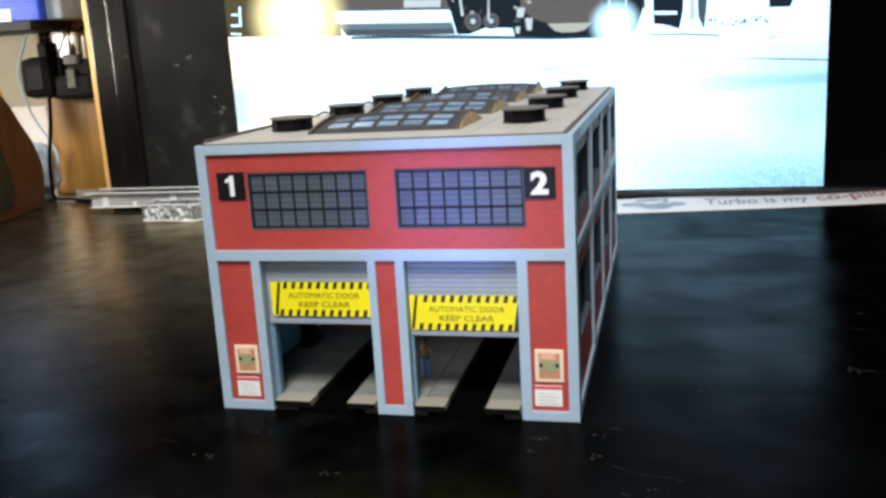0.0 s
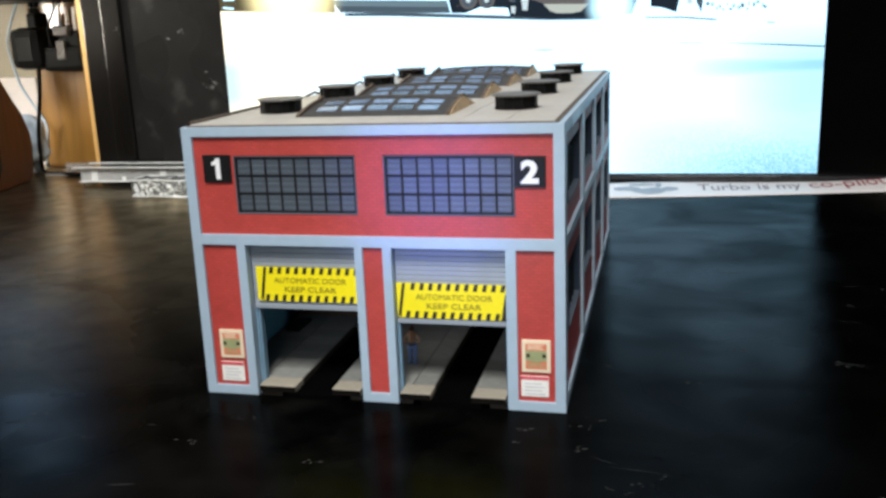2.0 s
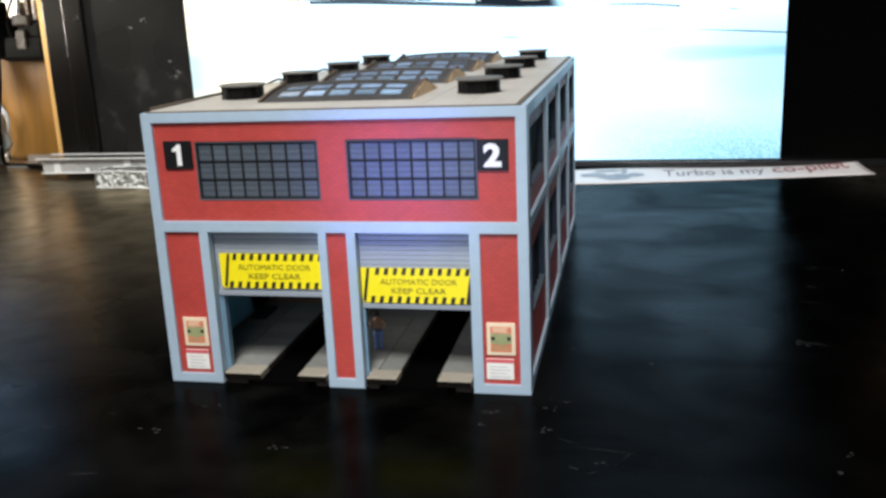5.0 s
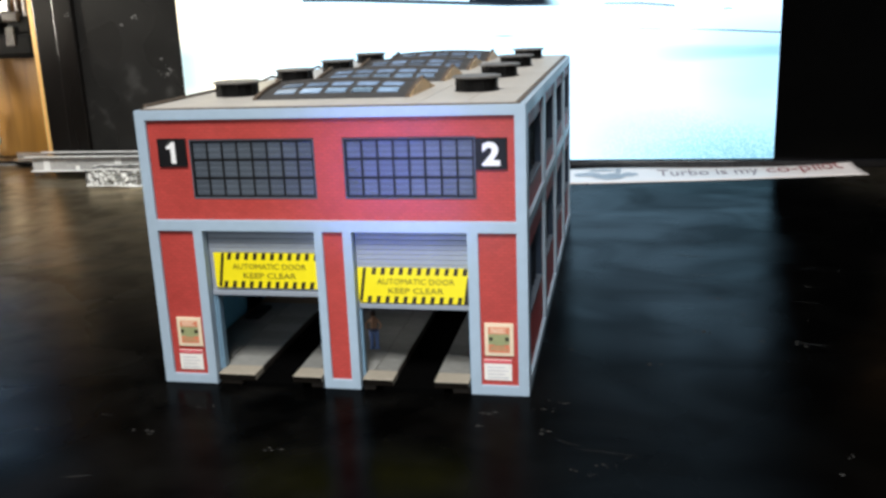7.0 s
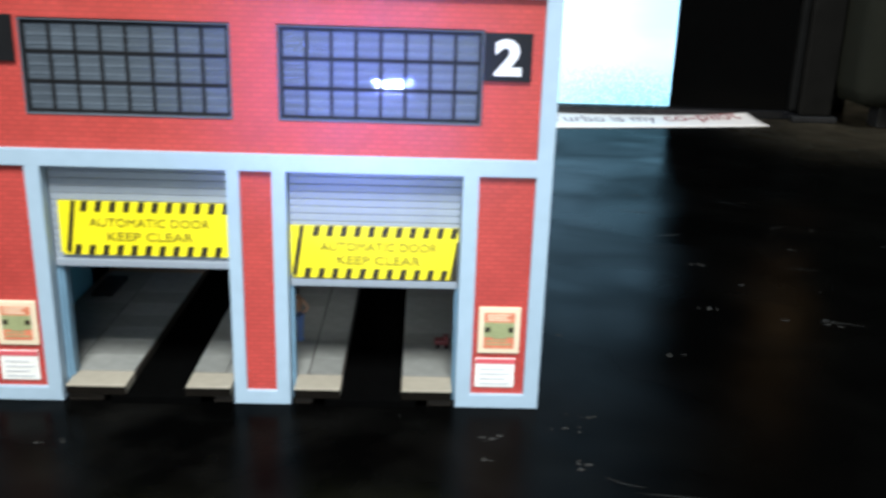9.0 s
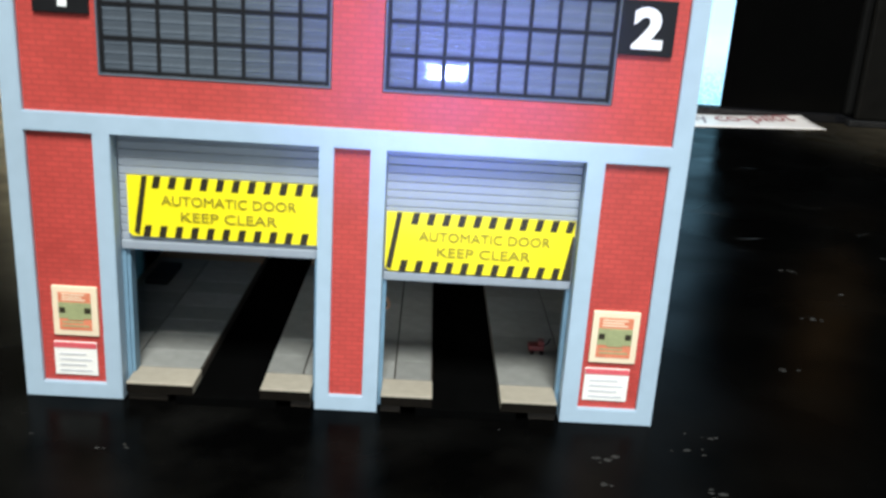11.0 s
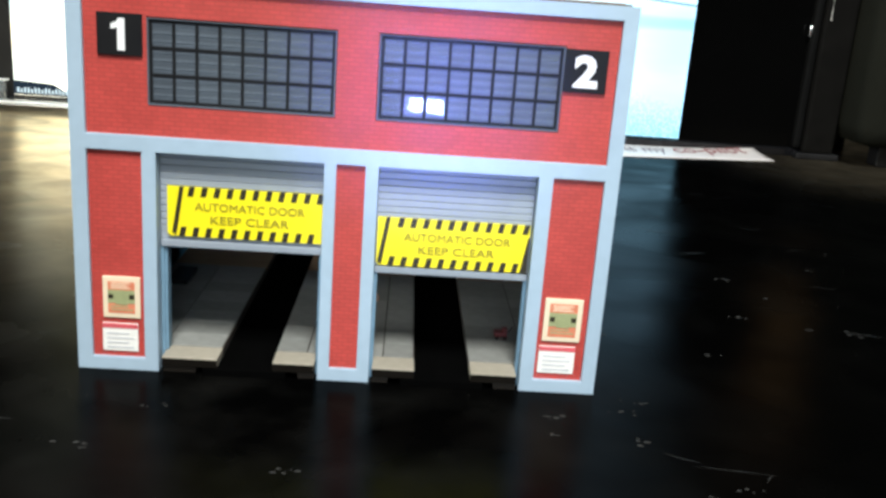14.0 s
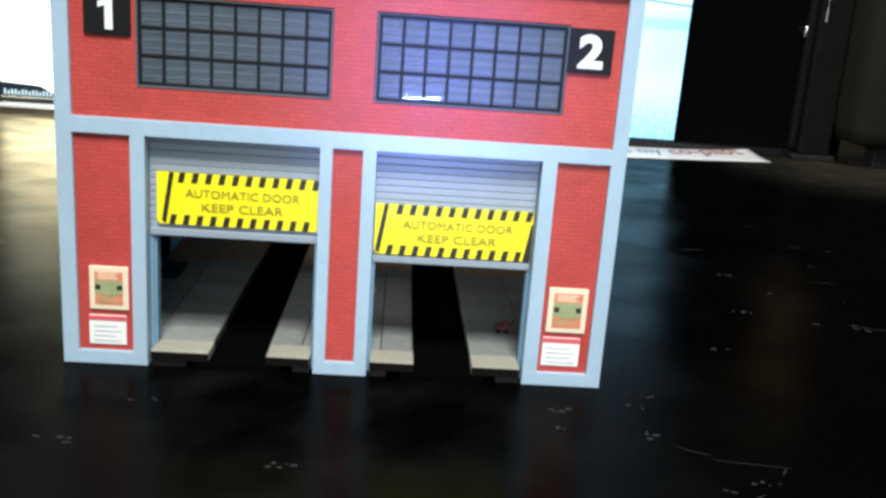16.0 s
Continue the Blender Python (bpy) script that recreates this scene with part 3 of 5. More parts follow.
desk()


# ---- the television behind the shed ----
M_GLOWWHITE = glow("screen_white", (0.53, 0.8, 1.0), 2.4)


def screen_ground():
    """The bright picture ground: near white, with pale blue patches that thicken towards its lower right."""
    m = glow("screen_snow", (1, 1, 1), 2.2)
    n, l = m.node_tree.nodes, m.node_tree.links
    e = n["Emission"]
    tc, sep = n.new("ShaderNodeTexCoord"), n.new("ShaderNodeSeparateXYZ")
    l.new(tc.outputs["Object"], sep.inputs[0])

    def rng(sock, a, b, lo=0.0, hi=1.0):
        r = n.new("ShaderNodeMapRange")
        r.interpolation_type = "SMOOTHSTEP"
        for key, v in (("From Min", a), ("From Max", b), ("To Min", lo), ("To Max", hi)):
            r.inputs[key].default_value = v
        l.new(sock, r.inputs["Value"])
        return r.outputs[0]

    def times(a, b):
        q = n.new("ShaderNodeMath")
        q.operation = "MULTIPLY"
        l.new(a, q.inputs[0]), l.new(b, q.inputs[1])
        return q.outputs[0]

    def most(a, b):
        q = n.new("ShaderNodeMath")
        q.operation = "MAXIMUM"
        l.new(a, q.inputs[0]), l.new(b, q.inputs[1])
        return q.outputs[0]

    speck, cloud = n.new("ShaderNodeTexNoise"), n.new("ShaderNodeTexNoise")
    speck.inputs["Scale"].default_value, speck.inputs["Detail"].default_value = 420, 6
    cloud.inputs["Scale"].default_value, cloud.inputs["Detail"].default_value = 14, 4
    mp = n.new("ShaderNodeMapping")
    mp.inputs["Scale"].default_value = (0.45, 1, 1.6)
    l.new(tc.outputs["Object"], mp.inputs[0])
    l.new(mp.outputs[0], cloud.inputs["Vector"]), l.new(tc.outputs["Object"], speck.inputs["Vector"])
    east = n.new("ShaderNodeMath")
    east.inputs[1].default_value = 1.0 * S
    l.new(sep.outputs[0], east.inputs[0])
    x, z = east.outputs[0], sep.outputs[2]
    right, low = rng(x, 3.2 * S, 7.2 * S), rng(z, 1.45 * S, 0.1 * S)
    snow = times(times(right, low), rng(speck.outputs["Fac"], 0.35, 0.62, 0.35, 1.0))
    band = times(times(rng(x, 4.8 * S, 7.3 * S), rng(z, 2.12 * S, 2.32 * S, 0, 0.7)), rng(z, 2.55 * S, 2.38 * S))
    edge = times(rng(x, 5.6 * S, 7.3 * S, 0, 0.3), rng(z, 3.2 * S, 2.3 * S))
    leftspot = times(times(rng(x, -4.6 * S, -5.3 * S, 0, 0.42), rng(z, 1.5 * S, 2.0 * S)), rng(z, 3.0 * S, 2.5 * S))
    corner = times(times(rng(x, -4.4 * S, -5.2 * S, 0, 0.15), rng(z, 0.2 * S, 0.5 * S)), rng(z, 1.1 * S, 0.6 * S))
    fac = most(most(most(snow, band), edge), most(leftspot, corner))
    fac = times(fac, rng(cloud.outputs["Fac"], 0.3, 0.6, 0.55, 1.0))
    mix = n.new("ShaderNodeMix")
    mix.data_type = "RGBA"
    mix.inputs["B"].default_value = (0.16, 0.36, 0.46, 1)
    warm, cold = n.new("ShaderNodeMix"), n.new("ShaderNodeMix")
    warm.data_type = cold.data_type = "RGBA"
    warm.inputs["A"].default_value, warm.inputs["B"].default_value = (0.58, 0.85, 1.05, 1), (0.95, 0.84, 0.64, 1)
    cold.inputs["B"].default_value = (0.56, 0.84, 1.08, 1)
    l.new(rng(x, -1.6 * S, -5.2 * S), warm.inputs["Factor"]), l.new(rng(x, 1.0 * S, 4.0 * S), cold.inputs["Factor"])
    l.new(warm.outputs["Result"], cold.inputs["A"]), l.new(cold.outputs["Result"], mix.inputs["A"])
    lift = n.new("ShaderNodeMath")
    lift.operation = "POWER"
    lift.inputs[1].default_value = 0.43
    l.new(fac, lift.inputs[0])
    l.new(lift.outputs[0], mix.inputs["Factor"]), l.new(mix.outputs["Result"], e.inputs[0])
    return m


def halo(name, color, centre, radius, base):
    """A lamp's glare in the picture: bright in the middle, fading to nothing at its rim."""
    m = glow(name, color, 2.6)
    n, l = m.node_tree.nodes, m.node_tree.links
    tc, sub, length = n.new("ShaderNodeTexCoord"), n.new("ShaderNodeVectorMath"), n.new("ShaderNodeVectorMath")
    flatten = n.new("ShaderNodeVectorMath")
    flatten.operation, sub.operation, length.operation = "MULTIPLY", "SUBTRACT", "LENGTH"
    flatten.inputs[1].default_value = (1, 0, 1)
    sub.inputs[1].default_value = ((centre[0] - base[0]) * S, 0, (centre[1] - base[2]) * S)
    l.new(tc.outputs["Object"], flatten.inputs[0]), l.new(flatten.outputs[0], sub.inputs[0]), l.new(sub.outputs[0], length.inputs[0])
    fade = n.new("ShaderNodeMapRange")
    fade.interpolation_type = "SMOOTHSTEP"
    for key, v in (("From Min", radius * S * 0.97), ("From Max", radius * S * 0.3)):
        fade.inputs[key].default_value = v
    l.new(length.outputs["Value"], fade.inputs["Value"])
    clear, mix = n.new("ShaderNodeBsdfTransparent"), n.new("ShaderNodeMixShader")
    l.new(fade.outputs[0], mix.inputs["Fac"]), l.new(clear.outputs[0], mix.inputs[1]), l.new(n["Emission"].outputs[0], mix.inputs[2])
    l.new(mix.outputs[0], n["Material Output"].inputs[0])
    return m


def television():
    tv = thing("television", (1, 12, 0), "large black flat television showing a bright snowy railway picture", "television")
    tv_at = Vector((1, 12, 0))

    def put(name, bm, m, label="", parent=None, smooth=False):
        bmesh.ops.translate(bm, verts=bm.verts, vec=-tv_at)
        return part(name, bm, m, parent or tv, label, smooth)

    y = 11.755
    zb, zt, xl, xr = 0.19, 9.9, -7.8, 9.62
    put("back_cover", slab((-8.6, y + 0.35, 0.25), (10.2, y + 1.6, 9.9), 0.15), M_TV)
    glass = put("screen", slab((xl, y + 0.012, zb - 0.02), (xr, y + 0.3, zt)), M_TVGLASS, "dark dusty screen glass")
    # left glass lightened: real dust plus the room's painted reflection
    put("dust_film", slab((xl, y + 0.004, zb - 0.02), (-5.345, y + 0.012, zt)), M_TVFILM, "grey film on the glass, dust and painted reflection", glass)
    put("frame_bottom", slab((-8.85, y - 0.06, 0.0), (10.42, y + 0.4, 0.165), 0.03), M_TV)
    put("frame_top", slab((-8.85, y - 0.1, 9.9), (10.42, y + 0.4, 10.7), 0.05), M_TV)
    # left sides toned for their sheen, right side dulled to lose its glint
    put("frame_side", slab((-8.85, y - 0.05, 0.165), (-8.3, y + 0.4, 9.9), 0.06), M_BEZEL)
    put("frame_side", slab((-8.3, y - 0.12, 0.165), (-7.8, y + 0.4, 9.9), 0.04), M_BEZEL)
    put("frame_side", slab((9.62, y - 0.12, 0.165), (10.42, y + 0.4, 9.9), 0.06), M_CABLE)
    # bright line and metal piece stand in for glints on the bezel
    put("trim_line", tube([(-8.29, y - 0.11, 2.7), (-8.29, y - 0.11, 9.8)], 0.006), M_BRIGHT, "thin bright line painting an edge highlight")
    glint_piece = slab((9.55, y - 0.16, 2.29), (9.64, y - 0.08, 2.5), 0.03)
    put("power_button", glint_piece, M_SILVER, "small bright metal piece standing in for a bezel glint", smooth=True)
    # dust marks on the glass
    rng = random.Random(8)
    dust = bmesh.new()
    for cx, cz, s, k in ((-5.77, 2.16, 0.09, 9), (-5.6, 2.3, 0.04, 4), (-5.85, 2.55, 0.03, 3), (-6.4, 3.45, 0.05, 4), (-7.9, 3.55, 0.05, 4), (-6.7, 3.3, 0.04, 3), (-6.1, 1.2, 0.2, 6)):
        for _ in range(k):
            x, z, r = cx + rng.gauss(0, s), cz + rng.gauss(0, s), rng.uniform(0.008, 0.035)
            lathe(dust, (x, y - (0.13 if x < -7.8 else 0.0), z), ((r, 0.008), (r * 0.5, -0.002)), axis="y", n=7)
    tagged(put("dust_marks", dust, M_TVSPECK, "pale dust marks on the glass"), kind="stuff")
    # the picture: one lit sheet with flat shapes a hair in front of it
    px0, px1 = -5.33, 7.39
    pic = put("lit_picture", slab((px0, y - 0.004, zb), (px1, y + 0.01, zt - 0.1)), screen_ground(), "bright white and pale blue snowy railway picture")

    def flat(name, outline, m, depth=0.008):
        bm = prism(outline, "y", y - 0.004 - depth, y - 0.004)
        bmesh.ops.translate(bm, verts=bm.verts, vec=-tv_at)
        return part(name, bm, m, pic)

    dark = glow("screen_dark", (0.02, 0.03, 0.045), 1.0)
    teal = glow("screen_teal", (0.2, 0.29, 0.34), 1.0)
    pale = glow("screen_pale", (0.66, 0.78, 0.83), 1.15)
    brown = glow("screen_brown", (0.13, 0.11, 0.06), 1.0)
    green = glow("screen_green", (0.5, 0.75, 0.66), 1.0)
    rail = glow("screen_rail", (0.1, 0.14, 0.18), 1.0)

    def ring(cx, cz, rx, rz, n=20):
        return [(cx + rx * math.cos(2 * math.pi * k / n), cz + rz * math.sin(2 * math.pi * k / n)) for k in range(n)]

    grey = glow("screen_grey", (0.17, 0.16, 0.16), 1.0)
    cream = glow("screen_cream", (0.62, 0.66, 0.6), 1.0)
    flat("far_engine", [(-5.33, 3.86), (-2.62, 3.72), (-2.72, 7.6), (-5.33, 7.9)], brown, 0.004)
    flat("engine_body", [(-2.72, 4.24), (-0.3, 4.1), (3.9, 3.9), (3.95, 8.0), (-2.72, 8.6)], grey, 0.004)
    # unseen dark band added so the desk mirrors less of the bright picture
    flat("far_wagon", [(3.98, 4.75), (7.39, 4.6), (7.39, 7.6), (3.98, 8.0)], grey, 0.004)
    flat("sill_top", [(-2.73, 4.26), (-0.16, 4.13), (-0.08, 3.87), (-2.75, 4.02)], M_GLOWWHITE, 0.006)
    flat("sill", [(-2.67, 3.99), (-0.12, 3.87), (-0.05, 3.61), (-2.5, 3.72)], teal, 0.006)
    flat("sill_shade", [(-2.6, 3.86), (-0.1, 3.74), (-0.06, 3.63), (-2.5, 3.73)], rail, 0.007)
    flat("panel", [(-1.15, 4.4), (-0.34, 4.35), (-0.35, 4.2), (-1.16, 4.24)], pale, 0.006)
    flat("rail_line", [(-2.4, 3.70), (-1.36, 3.68), (1.98, 3.46), (3.1, 3.42), (3.1, 3.36), (1.98, 3.39), (-1.36, 3.60), (-2.4, 3.64)], rail, 0.008)
    flat("bogie", [(-0.3, 4.6), (2.0, 4.5), (3.9, 4.4), (3.85, 3.86), (3.7, 3.46), (3.07, 3.4), (1.98, 3.42), (1.22, 3.5), (1.17, 3.67), (0.6, 3.71), (0.26, 3.6), (-0.02, 3.61), (-0.15, 4.14)], dark, 0.009)
    flat("bogie_side", [(1.37, 4.4), (3.08, 4.3), (3.07, 3.78), (2.83, 3.68), (1.91, 3.73), (1.65, 3.82), (1.36, 4.05)], grey, 0.011)
    flat("spring_plank", [(1.91, 3.72), (2.83, 3.68), (2.68, 3.54), (2.5, 3.51), (2.2, 3.52), (2.05, 3.57)], cream, 0.012)
    for cx, cz, r in ((0.34, 3.86, 0.19), (0.73, 3.84, 0.17)):
        flat("wheel", ring(cx, cz, r, r), grey, 0.011)
        flat("wheel_rim", ring(cx, cz, r * 0.72, r * 0.72), rail, 0.012)
        flat("hub", ring(cx, cz, r * 0.3, r * 0.3), pale, 0.013)
    for shape in ([(1.29, 4.08), (1.46, 4.07), (1.42, 3.88), (1.28, 3.87)], [(1.45, 3.86), (1.61, 3.85), (1.58, 3.60), (1.48, 3.61)], [(1.24, 3.70), (1.34, 3.69), (1.32, 3.54), (1.24, 3.57)], [(0.06, 4.34), (0.11, 4.34), (0.15, 3.98), (0.09, 3.98)], [(0.68, 4.3), (0.71, 4.3), (0.7, 3.86), (0.65, 3.87)]):
        flat("bogie_fitting", shape, pale, 0.014)
    for k in range(34):
        cx, cz = rng.uniform(-0.1, 3.0), rng.uniform(3.72, 4.4)
        w, h = rng.uniform(0.02, 0.1), rng.uniform(0.015, 0.07)
        flat("bogie_fitting", [(cx, cz), (cx + w, cz), (cx + w * 0.9, cz + h), (cx, cz + h)], (brown, rail, cream, dark, grey)[k % 5], 0.0125)
    flat("gear", [(4.05, 4.6), (4.68, 4.5), (4.64, 3.77), (4.57, 3.45), (4.29, 3.55), (4.07, 3.58)], dark, 0.009)
    flat("gear_light", [(4.09, 3.83), (4.52, 3.8), (4.53, 3.74), (4.09, 3.76)], M_GLOWWHITE, 0.012)
    flat("gear_post", [(4.79, 4.5), (4.87, 4.5), (4.88, 3.6), (4.77, 3.6)], pale, 0.010)
    flat("gear", [(4.9, 4.6), (5.15, 4.6), (5.09, 3.74), (5.05, 3.42), (4.94, 3.67)], rail, 0.009)
    flat("ballast_edge", [(3.97, 3.38), (4.69, 3.36), (5.35, 3.29), (5.35, 3.26), (4.69, 3.33), (3.97, 3.36)], brown, 0.009)
    flat("far_wagon", [(6.27, 4.3), (6.9, 4.3), (6.67, 3.75), (6.28, 3.76)], dark, 0.009)
    warm = halo("screen_warm_lamp", (1.0, 0.86, 0.44), (-3.62, 4.2), 1.35, tv_at)
    cool = halo("screen_cool_lamp", (0.5, 0.82, 1.0), (3.3, 3.62), 0.62, tv_at)
    for cx, cz, r, m in ((-3.62, 4.2, 1.35, warm), (3.3, 3.62, 0.62, cool)):
        flat("head_lamp", ring(cx, cz, r, r, 32), m, 0.018)
    for cx in (3.17, 3.5):
        flat("lamp_streak", [(cx, 3.7), (cx + 0.03, 3.7), (cx + 0.05, 4.4), (cx, 4.4)], pale, 0.016)
    for k in range(16):
        cx, cz = 5.2 + 0.07 * k + rng.uniform(-0.03, 0.03), 3.5 + rng.uniform(-0.06, 0.1)
        flat("tuft", ring(cx, cz, rng.uniform(0.015, 0.04), rng.uniform(0.02, 0.05), 7), green if k % 3 else teal, 0.009)
    flat("streak", [(5.48, 2.82), (6.55, 2.77), (7.39, 2.71), (7.39, 2.675), (6.56, 2.735)], teal, 0.009)
    flat("streak", [(4.65, 2.86), (5.09, 2.84), (5.09, 2.82), (4.65, 2.84)], pale, 0.009)
    flat("streak", [(6.3, 3.2), (6.45, 3.19), (6.45, 3.17), (6.3, 3.18)], teal, 0.009)
    flat("streak", [(1.64, 2.8), (1.92, 2.82), (2.2, 2.78), (1.92, 2.76)], pale, 0.009)
    # a dark caption bar with unreadable pale marks at the foot of the picture
    flat("caption_bar", [(-5.33, 0.2), (-4.2, 0.2), (-4.6, 0.42), (-5.33, 0.46)], dark, 0.009)
    for k in range(16):
        cx, tall = -5.27 + 0.064 * k, 0.1 - 0.03 * (k % 3 == 1)
        flat("caption_mark", [(cx, 0.235), (cx + 0.036, 0.235), (cx + 0.036, 0.235 + tall), (cx, 0.235 + tall)], pale, 0.012)
    for shape in ([(-5.25, 3.95), (-5.0, 3.92), (-5.0, 3.88), (-5.25, 3.91)], [(-5.23, 4.13), (-4.97, 4.12), (-4.97, 4.07), (-5.23, 4.08)], [(-5.0, 4.5), (-4.95, 4.5), (-4.97, 4.12), (-5.02, 4.12)], [(-5.2, 4.36), (-5.0, 4.35), (-5.0, 4.31), (-5.2, 4.32)]):
        flat("letter_mark", shape, M_GLOWWHITE, 0.009)


television()

# ---- the model engine shed ----
W, D, H = 3.52, 7.05, 2.61
SHED = thing("model_engine_shed", (0, 0, 0), "red brick card engine shed model with blue-grey trim, two half-open doors", "model building")


def shed_front():
    t = 0.03
    us = [0, 0.1, 0.445, 0.535, 1.606, 1.684, 1.872, 1.956, 2.995, 3.09, 3.425, W]
    vs = [0, 0.092, 1.505, 1.608, 2.52, H]

    def keep(u, v):
        """The belt and cornice, the posts, and the plinth between the doors."""
        if v > 2.52 or 1.505 < v < 1.608 or u < 0.1 or u > 3.425:
            return True
        if v > 1.608:
            return False
        if 0.535 < u < 1.606 or 1.956 < u < 2.995:
            return False
        return v < 0.092 or not (0.1 < u < 0.445 or 1.684 < u < 1.872 or 3.09 < u < 3.425)

    front = lattice(us, vs, keep, lambda u, v, s: (u, 0.1 * s, v))
    bmesh.ops.bevel(front, geom=[e for e in front.edges if e.calc_face_angle(0) > 1 and e.verts[0].co.y < 0.01 and e.verts[1].co.y < 0.01], offset=0.005, segments=2, affect="EDGES")
    part("front_frame", front, M_GREY, SHED, "blue-grey cut card frame")
    for a, b in ((0.1, 0.445), (1.684, 1.872), (3.09, 3.425)):
        part("brick_panel", slab((a - 0.002, t, 0.09), (b + 0.002, 0.1, 1.507)), M_RED, SHED)
    # upper brick field round the two windows
    for lo, hi in (((0.1, 1.606), (3.425, 1.8)), ((0.1, 2.345), (3.425, 2.522)), ((0.1, 1.8), (0.485, 2.345)), ((1.66, 1.8), (1.918, 2.345)), ((3.09, 1.8), (3.425, 2.345))):
        part("brick_panel", slab((lo[0], t, lo[1]), (hi[0], 0.1, hi[1])), M_RED, SHED)
    # inner lining of the front wall
    for lo, hi in (((0.1, 0), (0.53, 1.5)), ((1.61, 0), (1.95, 1.5)), ((3.0, 0), (3.42, 1.5)), ((0.1, 1.5), (3.42, 2.6))):
        part("lining", slab((lo[0], 0.165, lo[1]), (hi[0], 0.2, hi[1])), M_CARD, SHED, "grey card lining")


def front_window(x0, x1, z0, z1):
    w = part("front_window", slab((x0 + 0.002, 0.1, z0), (x1 - 0.002, 0.16, z1)), M_BLACK, SHED, "dark backing of a gridded shed window")
    f = 0.009
    for lo, hi in (((x0 - f, z0 - f), (x1 + f, z0)), ((x0 - f, z1), (x1 + f, z1 + f * 0.6)), ((x0 - f, z0), (x0, z1)), ((x1, z0), (x1 + f, z1))):
        part("surround", slab((lo[0], 0.026, lo[1]), (hi[0], 0.12, hi[1])), M_SURROUND, w, "dull grey window surround")
    bar = 0.019
    nx, nz = 8, 3
    px, pz = (x1 - x0 - bar) / nx, (z1 - z0 - bar) / nz
    for i in range(nx + 1):
        part("glazing_bar", slab((x0 + i * px, 0.042, z0), (x0 + i * px + bar, 0.08, z1)), M_BLACK, w)
    for k in range(nz + 1):
        part("glazing_bar", slab((x0, 0.044, z0 + k * pz), (x1, 0.078, z0 + k * pz + bar)), M_BLACK, w)
    bm = slab((0, 0, 0), (px - bar, 0.02, pz - bar), 0.003)
    # three faint ribs moulded into each pane
    for k in range(3):
        box(bm, (0, -0.004, (k + 0.6) * (pz - bar) / 3), (px - bar, 0.004, (k + 0.75) * (pz - bar) / 3))
    me = to_mesh("pane", bm, M_PANE)
    for i in range(nx):
        for k in range(nz):
            piece("pane", me, w, (x0 + i * px + bar, 0.05, z0 + k * pz + bar))


def roller_door(x0, x1, low):
    d = part("roller_door", slab((x0, 0.13, low), (x1, 0.15, 1.51)), M_SLAT, SHED, "grey ribbed roller door pulled half up")
    n = int((1.505 - low - 0.05) / 0.043)
    h = (1.505 - low - 0.05) / n
    me = to_mesh("slat", slab((0, 0, 0), (x1 - x0, 0.02, h * 0.96), 0.006), M_SLAT)
    for k in range(n):
        piece("slat", me, d, (x0, 0.11, low + 0.05 + k * h))
    part("bottom_rail", slab((x0 + 0.004, 0.09, low), (x1 - 0.004, 0.15, low + 0.05), 0.008), M_SLAT, d)
    for x in (x0, x1 - 0.022):
        part("guide_rail", slab((x, 0.105, 0.0), (x + 0.022, 0.165, low)), M_JAMB, d, "blue guide rail")
    if x0 < 1:
        part("jamb", slab((x0 + 0.022, 0.12, 0.12), (x0 + 0.04, 0.2, low)), M_JAMB, d, "blue door jamb")


def warning_sign(x0, z0, w, h, cut=True):
    y = 0.085
    slant = 0.05
    s = part("warning_sign", prism([(x0, z0 + 0.02), (x0 + 0.02, z0), (x0 + w, z0), (x0 + w, z0 + h), (x0, z0 + h)], "y", y, y + 0.012), M_YELLOW, SHED, "yellow and black striped door warning sign")
    q = lambda pts: part("stripe", prism(pts, "y", y - 0.0025, y), M_INK, s)
    n, sw, sh = 11, 0.037, 0.064
    for k in range(n):
        a = x0 + 0.075 + k * (w - 0.1) / n + 0.045
        q([(a + 0.01, z0 + h - sh), (a + 0.01 + sw, z0 + h - sh), (a + 0.024 + sw, z0 + h + 0.001), (a + 0.024, z0 + h + 0.001)])
        b = x0 + 0.075 + k * (w - 0.1) / n
        q([(b, z0 - 0.001), (b + sw, z0 - 0.001), (b + sw + 0.014, z0 + sh), (b + 0.014, z0 + sh)])
    o = 0.006 if cut else 0.03
    q([(x0 + o, z0 + 0.022), (x0 + o + 0.028, z0 + 0.006), (x0 + o + 0.028 + slant, z0 + h), (x0 + o + slant, z0 + h)])
    if cut:
        q([(x0 + w - 0.05, z0), (x0 + w, z0), (x0 + w, z0 + h * 0.75), (x0 + w - 0.01, z0 + h * 0.75)])
    words("lettering", "AUTOMATIC DOOR", 0.052, M_LETTER, s, (x0 + w * 0.525, y - 0.002, z0 + h * 0.62), wide=w * 0.7, label="black lettering")
    words("lettering", "KEEP CLEAR", 0.052, M_LETTER, s, (x0 + w * 0.525, y - 0.002, z0 + h * 0.36), wide=w * 0.5, label="black lettering")


